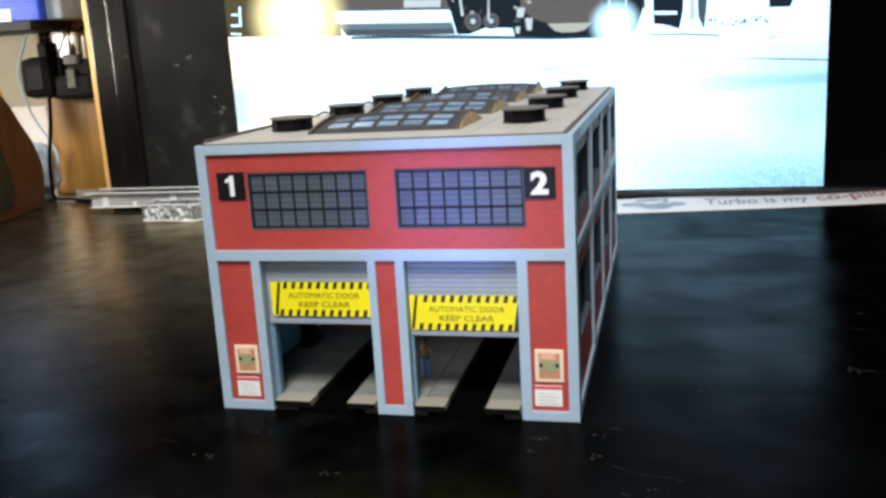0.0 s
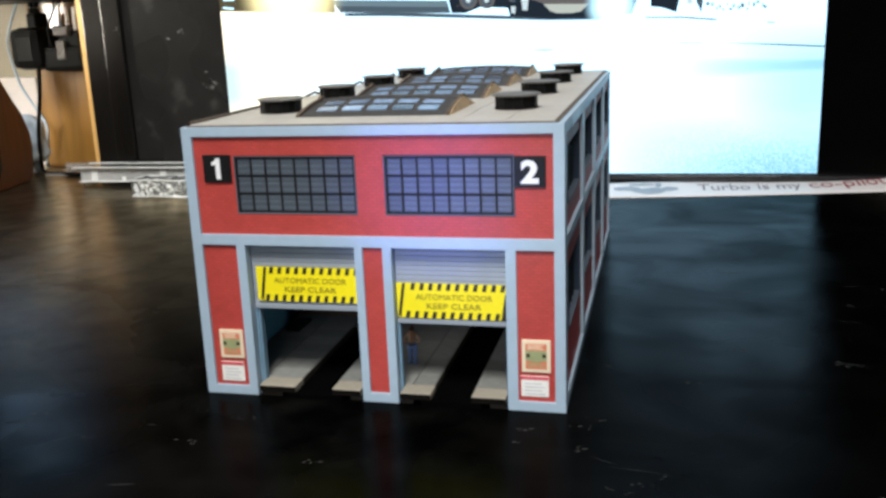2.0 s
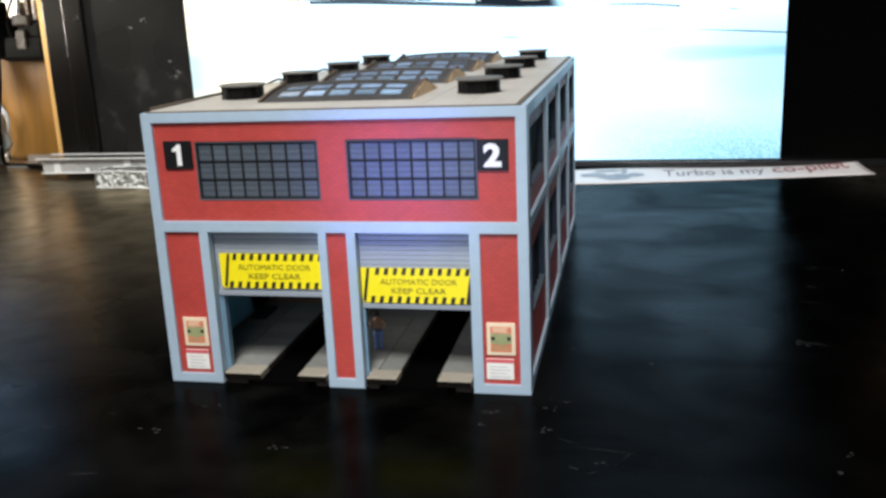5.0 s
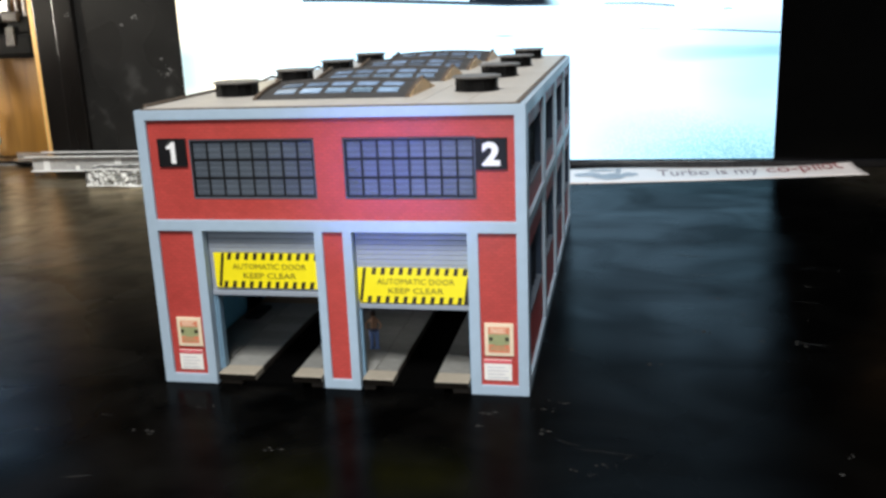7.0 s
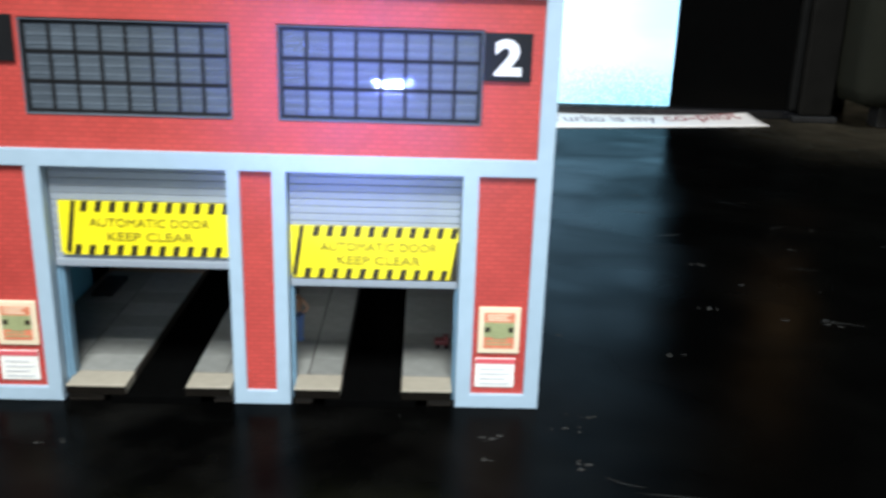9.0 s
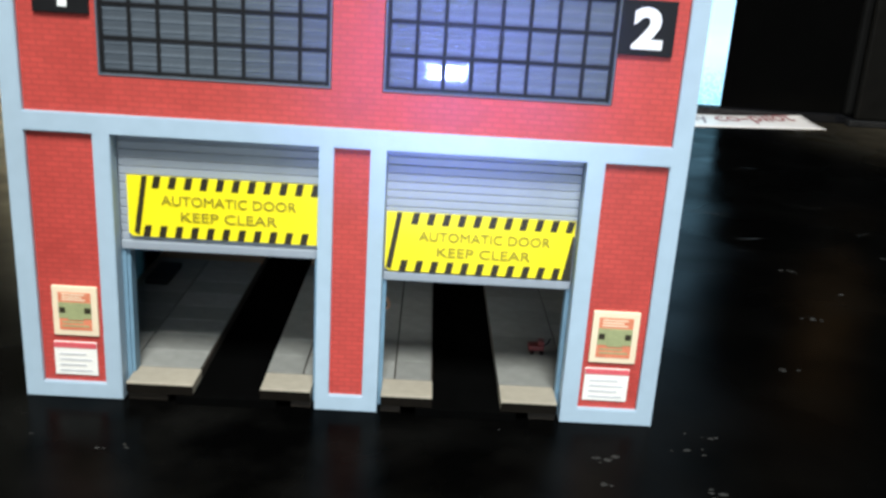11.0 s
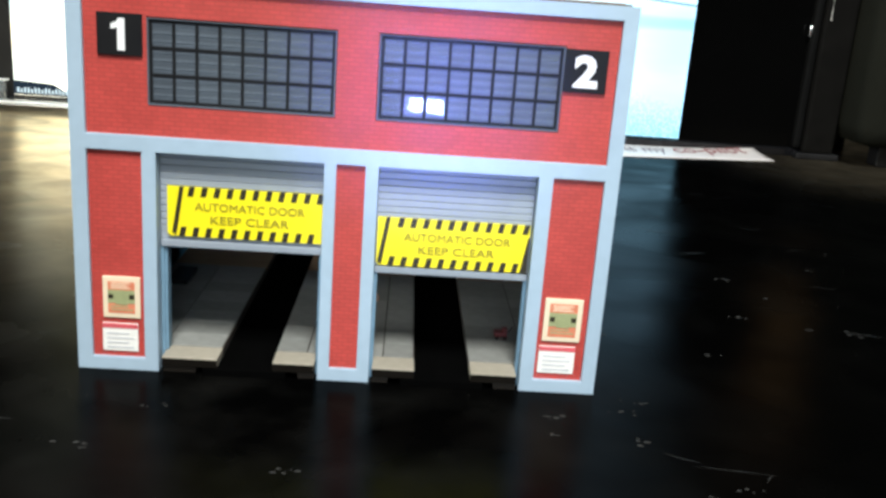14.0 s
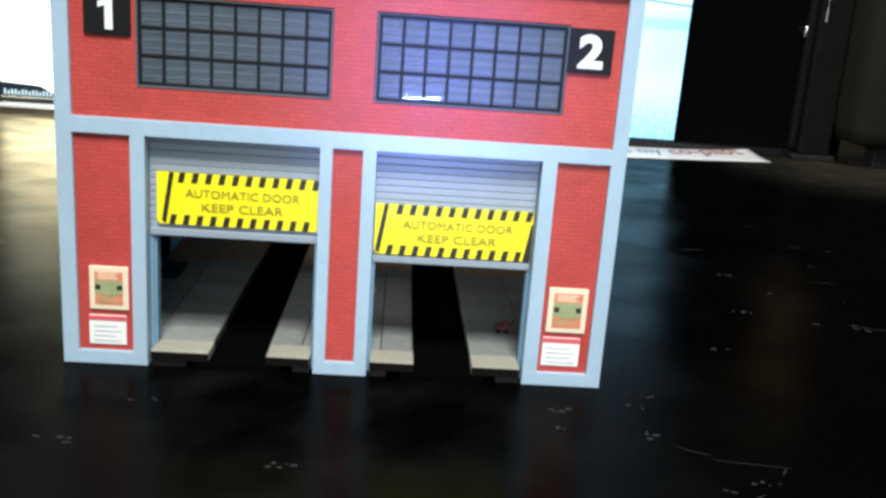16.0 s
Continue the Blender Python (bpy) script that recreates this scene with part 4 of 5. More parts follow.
def number_plate(x0, z0, x1, z1, text):
    p = part("number_plate", slab((x0, 0.012, z0), (x1, 0.032, z1), 0.003), M_BLACK, SHED, "black plate with a bold white stall number")
    h, cx, cz = (z1 - z0) * 0.76, (x0 + x1) / 2, (z0 + z1) / 2
    if text == "1":
        k = h / 2
        outline = [(cx - 0.1 * k, cz - k), (cx + 0.36 * k, cz - k), (cx + 0.36 * k, cz + k), (cx - 0.02 * k, cz + k), (cx - 0.16 * k, cz + 0.78 * k), (cx - 0.5 * k, cz + 0.62 * k), (cx - 0.5 * k, cz + 0.3 * k), (cx - 0.1 * k, cz + 0.42 * k)]
        part("digit", prism(outline, "y", 0.006, 0.0115), M_WHITE, p, "bold white digit one")
    else:
        words("digit", text, h, M_WHITE, p, (cx, 0.010, cz), wide=(x1 - x0) * 0.56, label="bold white digit two", bold=0.045)


def notices(x0, z0, w, h, z2, h2):
    y = 0.03
    a = part("notice", slab((x0, y - 0.016, z0), (x0 + w, y, z0 + h), 0.006), M_CREAM, SHED, "cream-framed printed notice")
    i = 0.035
    part("print", slab((x0 + i, y - 0.019, z0 + i), (x0 + w - i, y - 0.015, z0 + h - i)), M_ORANGE, a, "orange print")
    part("print_band", slab((x0 + i, y - 0.021, z0 + h * 0.36), (x0 + w - i, y - 0.017, z0 + h * 0.68)), M_OLIVE, a, "olive print band")
    part("print_centre", slab((x0 + w * 0.34, y - 0.0225, z0 + h * 0.33), (x0 + w * 0.68, y - 0.018, z0 + h * 0.66), 0.001), M_OLIVE, a)
    for c in (0.22, 0.78):
        part("black_mark", slab((x0 + w * c - 0.017, y - 0.023, z0 + h * 0.47), (x0 + w * c + 0.017, y - 0.018, z0 + h * 0.58), 0.001), M_INK, a)
    b = part("notice", slab((x0 - 0.01, y - 0.01, z2), (x0 + w - 0.02, y, z2 + h2), 0.004), M_PAPER, SHED, "white notice with a red heading")
    part("heading", slab((x0 - 0.008, y - 0.0125, z2 + h2 * 0.82), (x0 + w - 0.022, y - 0.009, z2 + h2 - 0.003)), M_PINK, b, "red heading")
    for k in range(4):
        part("text_line", slab((x0 + 0.02, y - 0.0125, z2 + 0.022 + 0.033 * k), (x0 + w - 0.05 - 0.03 * (k % 2), y - 0.009, z2 + 0.034 + 0.033 * k)), M_PALEPRINT, b)
    for k in range(3):
        part("text_line", slab((x0 + i + 0.02, y - 0.0205, z0 + h * 0.72 + 0.016 * k), (x0 + w - i - 0.03 - 0.02 * (k == 1), y - 0.018, z0 + h * 0.72 + 0.008 + 0.016 * k)), M_CREAM, a)
    for k in range(2):
        part("text_line", slab((x0 + i + 0.015, y - 0.0205, z0 + h * 0.19 + 0.022 * k), (x0 + w - i - 0.015 - 0.03 * k, y - 0.018, z0 + h * 0.19 + 0.009 + 0.022 * k)), M_OLIVE, a)


shed_front()
front_window(0.497, 1.648, 1.814, 2.332)
front_window(1.932, 3.076, 1.814, 2.332)
roller_door(0.535, 1.606, 0.865)
roller_door(1.956, 2.995, 0.768)
warning_sign(0.585, 0.945, 1.025, 0.335, cut=False)
warning_sign(1.966, 0.828, 1.018, 0.332)
number_plate(0.186, 2.1, 0.462, 2.356, "1")
number_plate(3.086, 2.062, 3.36, 2.332, "2")
notices(0.172, 0.37, 0.246, 0.29, 0.13, 0.2)
notices(3.124, 0.375, 0.26, 0.308, 0.138, 0.2)

BAYS = [(0.5, 1.75), (2.27, 3.47), (4.05, 5.2), (5.78, 6.92)]


def shed_side(x, out, name):
    """A long wall; out is +1 for the east side and -1 for the west."""
    f = lambda lo, hi, n, m=M_GREY, d0=0.0, d1=0.1: part(n, slab((min(x - out * d0, x - out * d1), lo[0], lo[1]), (max(x - out * d0, x - out * d1), hi[0], hi[1]), 0.004 if m is M_GREY else 0), m, SHED)
    posts = [(0.102, 0.2), (1.9, 2.1), (3.62, 3.82), (5.36, 5.56), (D - 0.1, D)]
    us = [c for p in posts for c in p]
    side = lattice(us, [0, 0.09, 1.5, 1.6, 2.5, H], lambda u, v: v > 2.5 or 1.5 < v < 1.6 or v < 0.09 or any(a < u < b for a, b in posts), lambda u, v, s: (x - out * 0.1 * s, u, v))
    part("side_frame", side, M_GREY, SHED, "blue-grey cut card frame")
    for (p, q), (a, b) in zip(zip(posts, posts[1:]), BAYS):
        y0, y1 = p[1], q[0]
        for lo, hi, wlo, whi in ((1.6, 2.5, 1.82, 2.35), (0.09, 1.5, 0.62, 1.25)):
            f((y0, lo), (y1, wlo), "brick_panel", M_RED, 0.03), f((y0, whi), (y1, hi), "brick_panel", M_RED, 0.03)
            f((y0, wlo), (a, whi), "brick_panel", M_RED, 0.03), f((b, wlo), (y1, whi), "brick_panel", M_RED, 0.03)
            xs = sorted((x - out * 0.085, x - out * 0.1))
            w = part("side_window", slab((xs[0], a, wlo), (xs[1], b, whi)), M_GLASS, SHED, "dark blue shed window")
            w.visible_shadow = False
            xs = sorted((x - out * 0.02, x - out * 0.085))
            part("sill", slab((xs[0], a, wlo), (xs[1], b, wlo + 0.018)), M_SURROUND, w, "dull grey sill")
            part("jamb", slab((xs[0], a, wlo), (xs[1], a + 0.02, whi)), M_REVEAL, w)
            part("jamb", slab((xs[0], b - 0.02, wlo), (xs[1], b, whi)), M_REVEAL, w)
            xs = sorted((x - out * 0.07, x - out * 0.085))
            for k in range(1, 6):
                c = a + (b - a) * k / 6
                part("glazing_bar", slab((xs[0], c - 0.01, wlo), (xs[1], c + 0.01, whi)), M_BLACK, w)
    xs = sorted((x - out * 0.1, x - out * 0.12))
    for (a, b), (c, d) in zip([(0.2, 0.5)] + BAYS, BAYS + [(6.95, 7.0)]):
        part("lining", slab((xs[0], b if a > 0.3 else 0.2, 0.0), (xs[1], c, 2.58)), M_BLUECARD if out < 0 else M_CARD, SHED)
    part("lining", slab((xs[0], 0.2, 0.0), (xs[1], 6.95, 0.62)), M_BLUECARD if out < 0 else M_CARD, SHED)
    part("lining", slab((xs[0] - 0.004, 0.2, 1.25), (xs[1] + 0.004, 6.95, 1.82)), M_BLUECARD if out < 0 else M_CARD, SHED)


shed_side(W, 1, "east")
shed_side(0.0, -1, "west")
part("back_wall", slab((0.1, D - 0.1, 0), (W - 0.1, D, 2.6)), M_RED, SHED, "red brick card back wall")


def shed_floor():
    top, low = 0.12, 0.055
    strips = ((0.12, 0.93), (1.303, 2.268), (2.655, W - 0.12))
    mouths = (((0.56, 0.93),), ((1.303, 1.584), (1.978, 2.268)), ((2.655, 2.973),))
    for (a, b), openings in zip(strips, mouths):
        s = part("floor_deck", slab((a, 0.2, low), (b, 6.9, top - 0.012)), M_MDF, SHED, "dark board floor deck")
        for c, d in openings:
            # paler strip paints the light that falls on the deck's front
            part("deck_edge", slab((c, -0.01, low), (d, 0.2, top - 0.002), 0.006), M_LITSTRIP, s, "deck front strip, paler to paint the light on it")
            part("burnt_edge", slab((c, -0.014, low), (d, -0.0105, top - 0.012)), M_CHAR, s, "burnt laser-cut edge")
        edges = [a, *(c for c in (0.525, 1.52, 2.05, 3.07) if a < c < b), b]
        for p, q in zip(edges, edges[1:]):
            me = to_mesh("floor_slab", slab((0, 0, 0), (q - p - 0.009, 0.2345, 0.012), 0.002), M_FLOORSLAB)
            for k in range(8):
                piece("floor_slab", me, s, (p, 0.205 + k * 0.237, top - 0.012))
        part("bare_deck", slab((a, 2.1, top - 0.012), (b, 6.9, top - 0.001)), M_BROWNBOARD, s, "bare brown board floor")
    for a, b, c, d in ((0.55, 0.76, 0.14, 0.83), (1.46, 2.1, 1.40, 2.17), (2.82, 2.97, 2.75, W - 0.14)):
        part("floor_bearer", slab((c, 0.2, 0.0), (d, 6.9, low), 0.004), M_MDF, SHED, "brown board bearer")
    for a, b in ((0.56, 0.78), (1.47, 1.584), (1.978, 2.09), (2.82, 2.973)):
        part("bearer_end", slab((a, 0.02, 0.0), (b, 0.2, low), 0.004), M_MDF, SHED, "brown board bearer end")
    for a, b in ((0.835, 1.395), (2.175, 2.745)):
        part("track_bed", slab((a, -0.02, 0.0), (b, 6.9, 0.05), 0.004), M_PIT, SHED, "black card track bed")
    part("floor_hatch", slab((0.2, 1.5, top), (0.36, 1.9, top + 0.035), 0.004), M_BLACK, SHED, "black hatch on the floor")


shed_floor()


def shed_roof():
    r = part("roof", slab((0.05, 0.03, H - 0.03), (W - 0.05, D - 0.02, H + 0.012)), M_ROOFEDGE, SHED, "beige card roof with burnt edges")
    wave = [(0.06, 0.1 + 6.8 * k / 34, H + 0.02 + 0.022 * math.sin(2.1 * k) * (k > 8) + 0.012) for k in range(35)]
    part("lifted_edge", tube(wave, 0.016, 6), M_ROOFEDGE, r, "lifted burnt card edge")
    nx, ny = 8, 16
    w, d = (W - 0.16) / nx, (D - 0.1) / ny
    me = to_mesh("roof_panel", slab((0, 0, 0), (w - 0.006, d - 0.006, 0.012), 0.002), M_ROOF)
    for i in range(nx):
        for k in range(ny):
            piece("roof_panel", me, r, (0.08 + i * w, 0.05 + k * d, H + 0.008))


shed_roof()


def skylight(y0):
    """A ridged rooflight: a glazed front slope bowed along its length, plain back slope, tan gable ends."""
    x0, x1, z0, rise, dep = 0.95, 2.38, H + 0.018, 0.1, 0.66
    n = 10

    def bow(u):
        return 0.03 * (1 - (2 * u - 1) ** 2)

    def at(u, v, lift=0.0):
        """u along the length, v up the slope."""
        arch = 0.03 * math.sin(math.pi * v)
        return Vector((x0 + (x1 - x0) * u, y0 + dep * v, z0 + rise * v + arch * 0.6 + bow(u) * v + lift))

    def sheet(u0, u1, v0, v1, lift, thick, nu=4, nv=3):
        bm = bmesh.new()
        grid = [[[bm.verts.new(at(u0 + (u1 - u0) * i / nu, v0 + (v1 - v0) * k / nv, lift - s * thick)) for k in range(nv + 1)] for i in range(nu + 1)] for s in (0, 1)]
        for i in range(nu):
            for k in range(nv):
                for g in grid:
                    bm.faces.new((g[i][k], g[i + 1][k], g[i + 1][k + 1], g[i][k + 1]))
        rim = [(i, 0) for i in range(nu)] + [(nu, k) for k in range(nv)] + [(i, nv) for i in range(nu, 0, -1)] + [(0, k) for k in range(nv, 0, -1)]
        for (a, b), (c, d) in zip(rim, rim[1:] + rim[:1]):
            bm.faces.new((grid[0][a][b], grid[0][c][d], grid[1][c][d], grid[1][a][b]))
        bmesh.ops.recalc_face_normals(bm, faces=bm.faces)
        return bm

    s = part("skylight", sheet(0, 1, 0, 1, 0, 0.02, 12, 6), M_SKYFRAME, SHED, "ridged rooflight with dark frame and pale blue panes")
    cols, rows = 5, 2
    mu, mv = 0.06, 0.17
    for i in range(cols):
        for k in range(rows):
            u0, v0 = mu + (1 - 2 * mu) * i / cols, mv + (1 - 2 * mv) * k / rows
            u1, v1 = u0 + (1 - 2 * mu) / cols, v0 + (1 - 2 * mv) / rows
            part("pane", sheet(u0 + 0.02, u1 - 0.02, v0 + 0.07, v1 - 0.07, 0.006, 0.006, 2, 2), M_SKYPANE, s)
    back = bmesh.new()
    a, b = [back.verts.new(at(i / n, 1)) for i in range(n + 1)], [back.verts.new((x0 + (x1 - x0) * i / n, y0 + 1.2, z0)) for i in range(n + 1)]
    c = [back.verts.new(at(i / n, 1) - Vector((0, 0, 0.02))) for i in range(n + 1)]
    e = [back.verts.new((x0 + (x1 - x0) * i / n, y0 + 1.17, z0)) for i in range(n + 1)]
    for i in range(n):
        back.faces.new((a[i], a[i + 1], b[i + 1], b[i])), back.faces.new((c[i], e[i], e[i + 1], c[i + 1]))
    part("back_slope", back, M_SKYFRAME, s)
    for x, xx in ((x0 - 0.035, x0), (x1, x1 + 0.035)):
        pts = [(y0 + 0.0, z0)] + [(y0 + dep * v, z0 + rise * v + 0.018 * math.sin(math.pi * v) + 0.026) for v in (0.0, 0.25, 0.5, 0.75, 1.0)] + [(y0 + 1.2, z0)]
        g = part("gable", prism(pts, "x", x, xx), M_GABLE, s, "dark brown gable end")
        if x > 2:
            inner = [(p + (0.03 if p < y0 + 0.01 else 0), max(q - 0.008, z0)) for p, q in pts]
            part("gable_face", prism(inner, "x", xx, xx + 0.006), M_TAN, g, "tan laser-cut gable face")
        horn = bmesh.new()
        box(horn, (x - 0.004, y0 + dep - 0.05, z0 + rise - 0.02), (xx + 0.004, y0 + dep + 0.05, z0 + rise + 0.045), 0.012)
        part("horn", horn, M_GABLE, g)
    part("ridge_cap", tube([at(i / n, 1, 0.004) for i in range(n + 1)], 0.014, 8), M_SKYFRAME, s)


def roof_vent(x, y):
    z = H + 0.018
    bm = bmesh.new()
    for k in range(8):
        a = 2 * math.pi * (k + 0.5) / 8
        c, s = math.cos(a), math.sin(a)
        box(bm, (x + 0.19 * c - 0.016, y + 0.19 * s - 0.016, z), (x + 0.19 * c + 0.016, y + 0.19 * s + 0.016, z + 0.12))
    lathe(bm, (x, y, z), ((0.215, 0), (0.215, 0.012), (0.2, 0.014), (0.2, 0.125)), n=16)
    v = part("roof_vent", bm, M_VENT, SHED, "black ribbed round roof vent")
    cap = bmesh.new()
    lathe(cap, (x, y, z + 0.125), ((0.225, 0), (0.235, 0.006), (0.235, 0.014), (0.228, 0.02)), n=32)
    part("cap", cap, M_VENTCAP, v, "flat dark grey cap")


for k in range(4):
    skylight(0.56 + 1.72 * k)
    for x in (0.53, 2.95):
        roof_vent(x, 1.12 + 1.71 * k)


# ---- small things inside the shed ----
def figurine():
    bm = bmesh.new()
    x, y, z = 1.9, 0.74, 0.12
    for dx in (-0.026, 0.026):
        lathe(bm, (x + dx, y, z), ((0.022, 0), (0.026, 0.014), (0.017, 0.028), (0.021, 0.1), (0.027, 0.19)), n=10)
    lathe(bm, (x, y, z), ((0.04, 0.17), (0.043, 0.2), (0.034, 0.24), (0.046, 0.31), (0.026, 0.335), (0.013, 0.345)), n=12)
    lathe(bm, (x, y, z), ((0.012, 0.335), (0.025, 0.352), (0.028, 0.375), (0.016, 0.398)), n=12)
    for sx in (-1, 1):
        arm = tube(bend([(x + sx * 0.042, y, z + 0.31), (x + sx * 0.078, y - 0.01, z + 0.25), (x + sx * 0.045, y - 0.03, z + 0.215)], 4), 0.011, 8)
        me = bpy.data.meshes.new("arm")
        arm.to_mesh(me)
        arm.free()
        bm.from_mesh(me)
        bpy.data.meshes.remove(me)
    m = mat("painted_figurine", (0.13, 0.19, 0.36), rough=0.6, spread=0.35, size=6.0)
    nodes, links = m.node_tree.nodes, m.node_tree.links
    sep, ramp, tc = nodes.new("ShaderNodeSeparateXYZ"), nodes.new("ShaderNodeValToRGB"), nodes["Texture Coordinate"]
    ramp.color_ramp.interpolation = "CONSTANT"
    for pos, col in ((0.0, (0.16, 0.27, 0.6, 1)), (0.48, (0.06, 0.08, 0.16, 1)), (0.56, (0.36, 0.2, 0.12, 1)), (0.88, (0.05, 0.03, 0.024, 1))):
        el = ramp.color_ramp.elements[0] if pos == 0 else ramp.color_ramp.elements.new(pos)
        el.position, el.color = pos, col
    ramp.color_ramp.elements.remove(ramp.color_ramp.elements[-1])
    links.new(tc.outputs["Generated"], sep.inputs[0]), links.new(sep.outputs[2], ramp.inputs[0])
    links.new(ramp.outputs[0], nodes["Principled BSDF"].inputs["Base Color"])
    solid("figurine", bm, m, "tiny painted scale figurine standing on the shed floor", "figurine", smooth=True)


def tool_cart():
    c = thing("tool_cart", (2.93, 0.68, 0.12), "tiny dark red tool cart on the shed floor", "tool cart")
    r = mat("dark_red_paint", (0.12, 0.015, 0.015), rough=0.5)
    part("tray", slab((-0.08, -0.05, 0.03), (0.05, 0.05, 0.075), 0.008), r, c)
    part("bin", slab((0.0, -0.035, 0.075), (0.05, 0.035, 0.115), 0.006), r, c)
    part("handle", tube(bend([(0.05, 0, 0.06), (0.085, 0, 0.09), (0.1, 0, 0.13)]), 0.006), M_CABLE, c)
    for dx in (-0.05, 0.03):
        for dy in (-0.05, 0.05):
            bm = bmesh.new()
            lathe(bm, (dx, dy - 0.006, 0.02), ((0.02, 0), (0.02, 0.012)), axis="y", n=12)
            part("wheel", bm, M_CABLE, c)
    c.scale = (0.75, 0.75, 0.75)


figurine()
tool_cart()


# ---- sticker, plastic packs and the clutter beside the television ----
def sticker():
    """A printed vinyl strip lying on the desk, its far right corner curled up."""
    x0, x1 = 3.1, 9.02
    nx, ny = 40, 8

    def at(u, v):
        x = x0 + (x1 - x0) * u
        y = 9.95 + 0.95 * u + 1.5 * v - 0.1 * math.sin(3 * u) - v * 0.35 * max(0, u - 0.9) * 10 * 0.2
        lift = 0.22 * max(0.0, (u - 0.72) / 0.28) ** 2 * v ** 1.6 + 0.012 + 0.03 * v * (0.5 + 0.5 * math.sin(9 * u))
        return Vector((x - 0.28 * v * max(0, u - 0.85) / 0.15, y, lift))

    bm = bmesh.new()
    top = [[bm.verts.new(at(i / nx, k / ny)) for k in range(ny + 1)] for i in range(nx + 1)]
    low = [[bm.verts.new(at(i / nx, k / ny) - Vector((0, 0, 0.008))) for k in range(ny + 1)] for i in range(nx + 1)]
    for i in range(nx):
        for k in range(ny):
            bm.faces.new((top[i][k], top[i + 1][k], top[i + 1][k + 1], top[i][k + 1]))
            bm.faces.new((low[i][k], low[i][k + 1], low[i + 1][k + 1], low[i + 1][k]))
    for i in range(nx):
        bm.faces.new((top[i][0], low[i][0], low[i + 1][0], top[i + 1][0])), bm.faces.new((top[i][ny], top[i + 1][ny], low[i + 1][ny], low[i][ny]))
    for k in range(ny):
        bm.faces.new((top[0][k], top[0][k + 1], low[0][k + 1], low[0][k])), bm.faces.new((top[nx][k], low[nx][k], low[nx][k + 1], top[nx][k + 1]))
    base = Vector((5.5, 10.8, 0))
    bmesh.ops.translate(bm, verts=bm.verts, vec=-base)
    s = thing("sticker", base, "white printed bumper sticker lying curled on the desk", "sticker")
    part("strip", bm, M_STICKER, s, smooth=True)
    # lettering follows the strip
    for text, ua, ub, m in (("Turbo is my", 0.33, 0.665, M_TEXTPINK), ("co-pilot", 0.69, 0.95, M_TEXTRED)):
        ob = words("lettering", text, 1.0, m, s, (0, 0, 0), rot=(0, 0, 0), wide=1.0, label="faded printed lettering", thick=0.001, bold=0.005)
        for v in ob.data.vertices:
            p = v.co / S
            u, w = ua + (p.x + 0.5) * (ub - ua), 0.5 + p.y * 0.55
            v.co = (at(u, w) - base + Vector((0, 0, 0.006 + p.z))) * S
    rng = random.Random(3)
    art = bmesh.new()
    for cu, cv, ru, rv in ((0.1, 0.55, 0.05, 0.16), (0.17, 0.4, 0.06, 0.2), (0.14, 0.8, 0.05, 0.08), (0.24, 0.5, 0.03, 0.14), (0.2, 0.75, 0.012, 0.2)):
        ring = [art.verts.new(at(cu + ru * math.cos(a) * rng.uniform(0.7, 1.1), min(0.98, cv + rv * math.sin(a) * rng.uniform(0.7, 1.1))) - base + Vector((0, 0, 0.007))) for a in [2 * math.pi * k / 14 for k in range(14)]]
        art.faces.new(ring)
    part("printed_emblem", art, M_GREYPRINT, s, "faded grey printed emblem")


sticker()


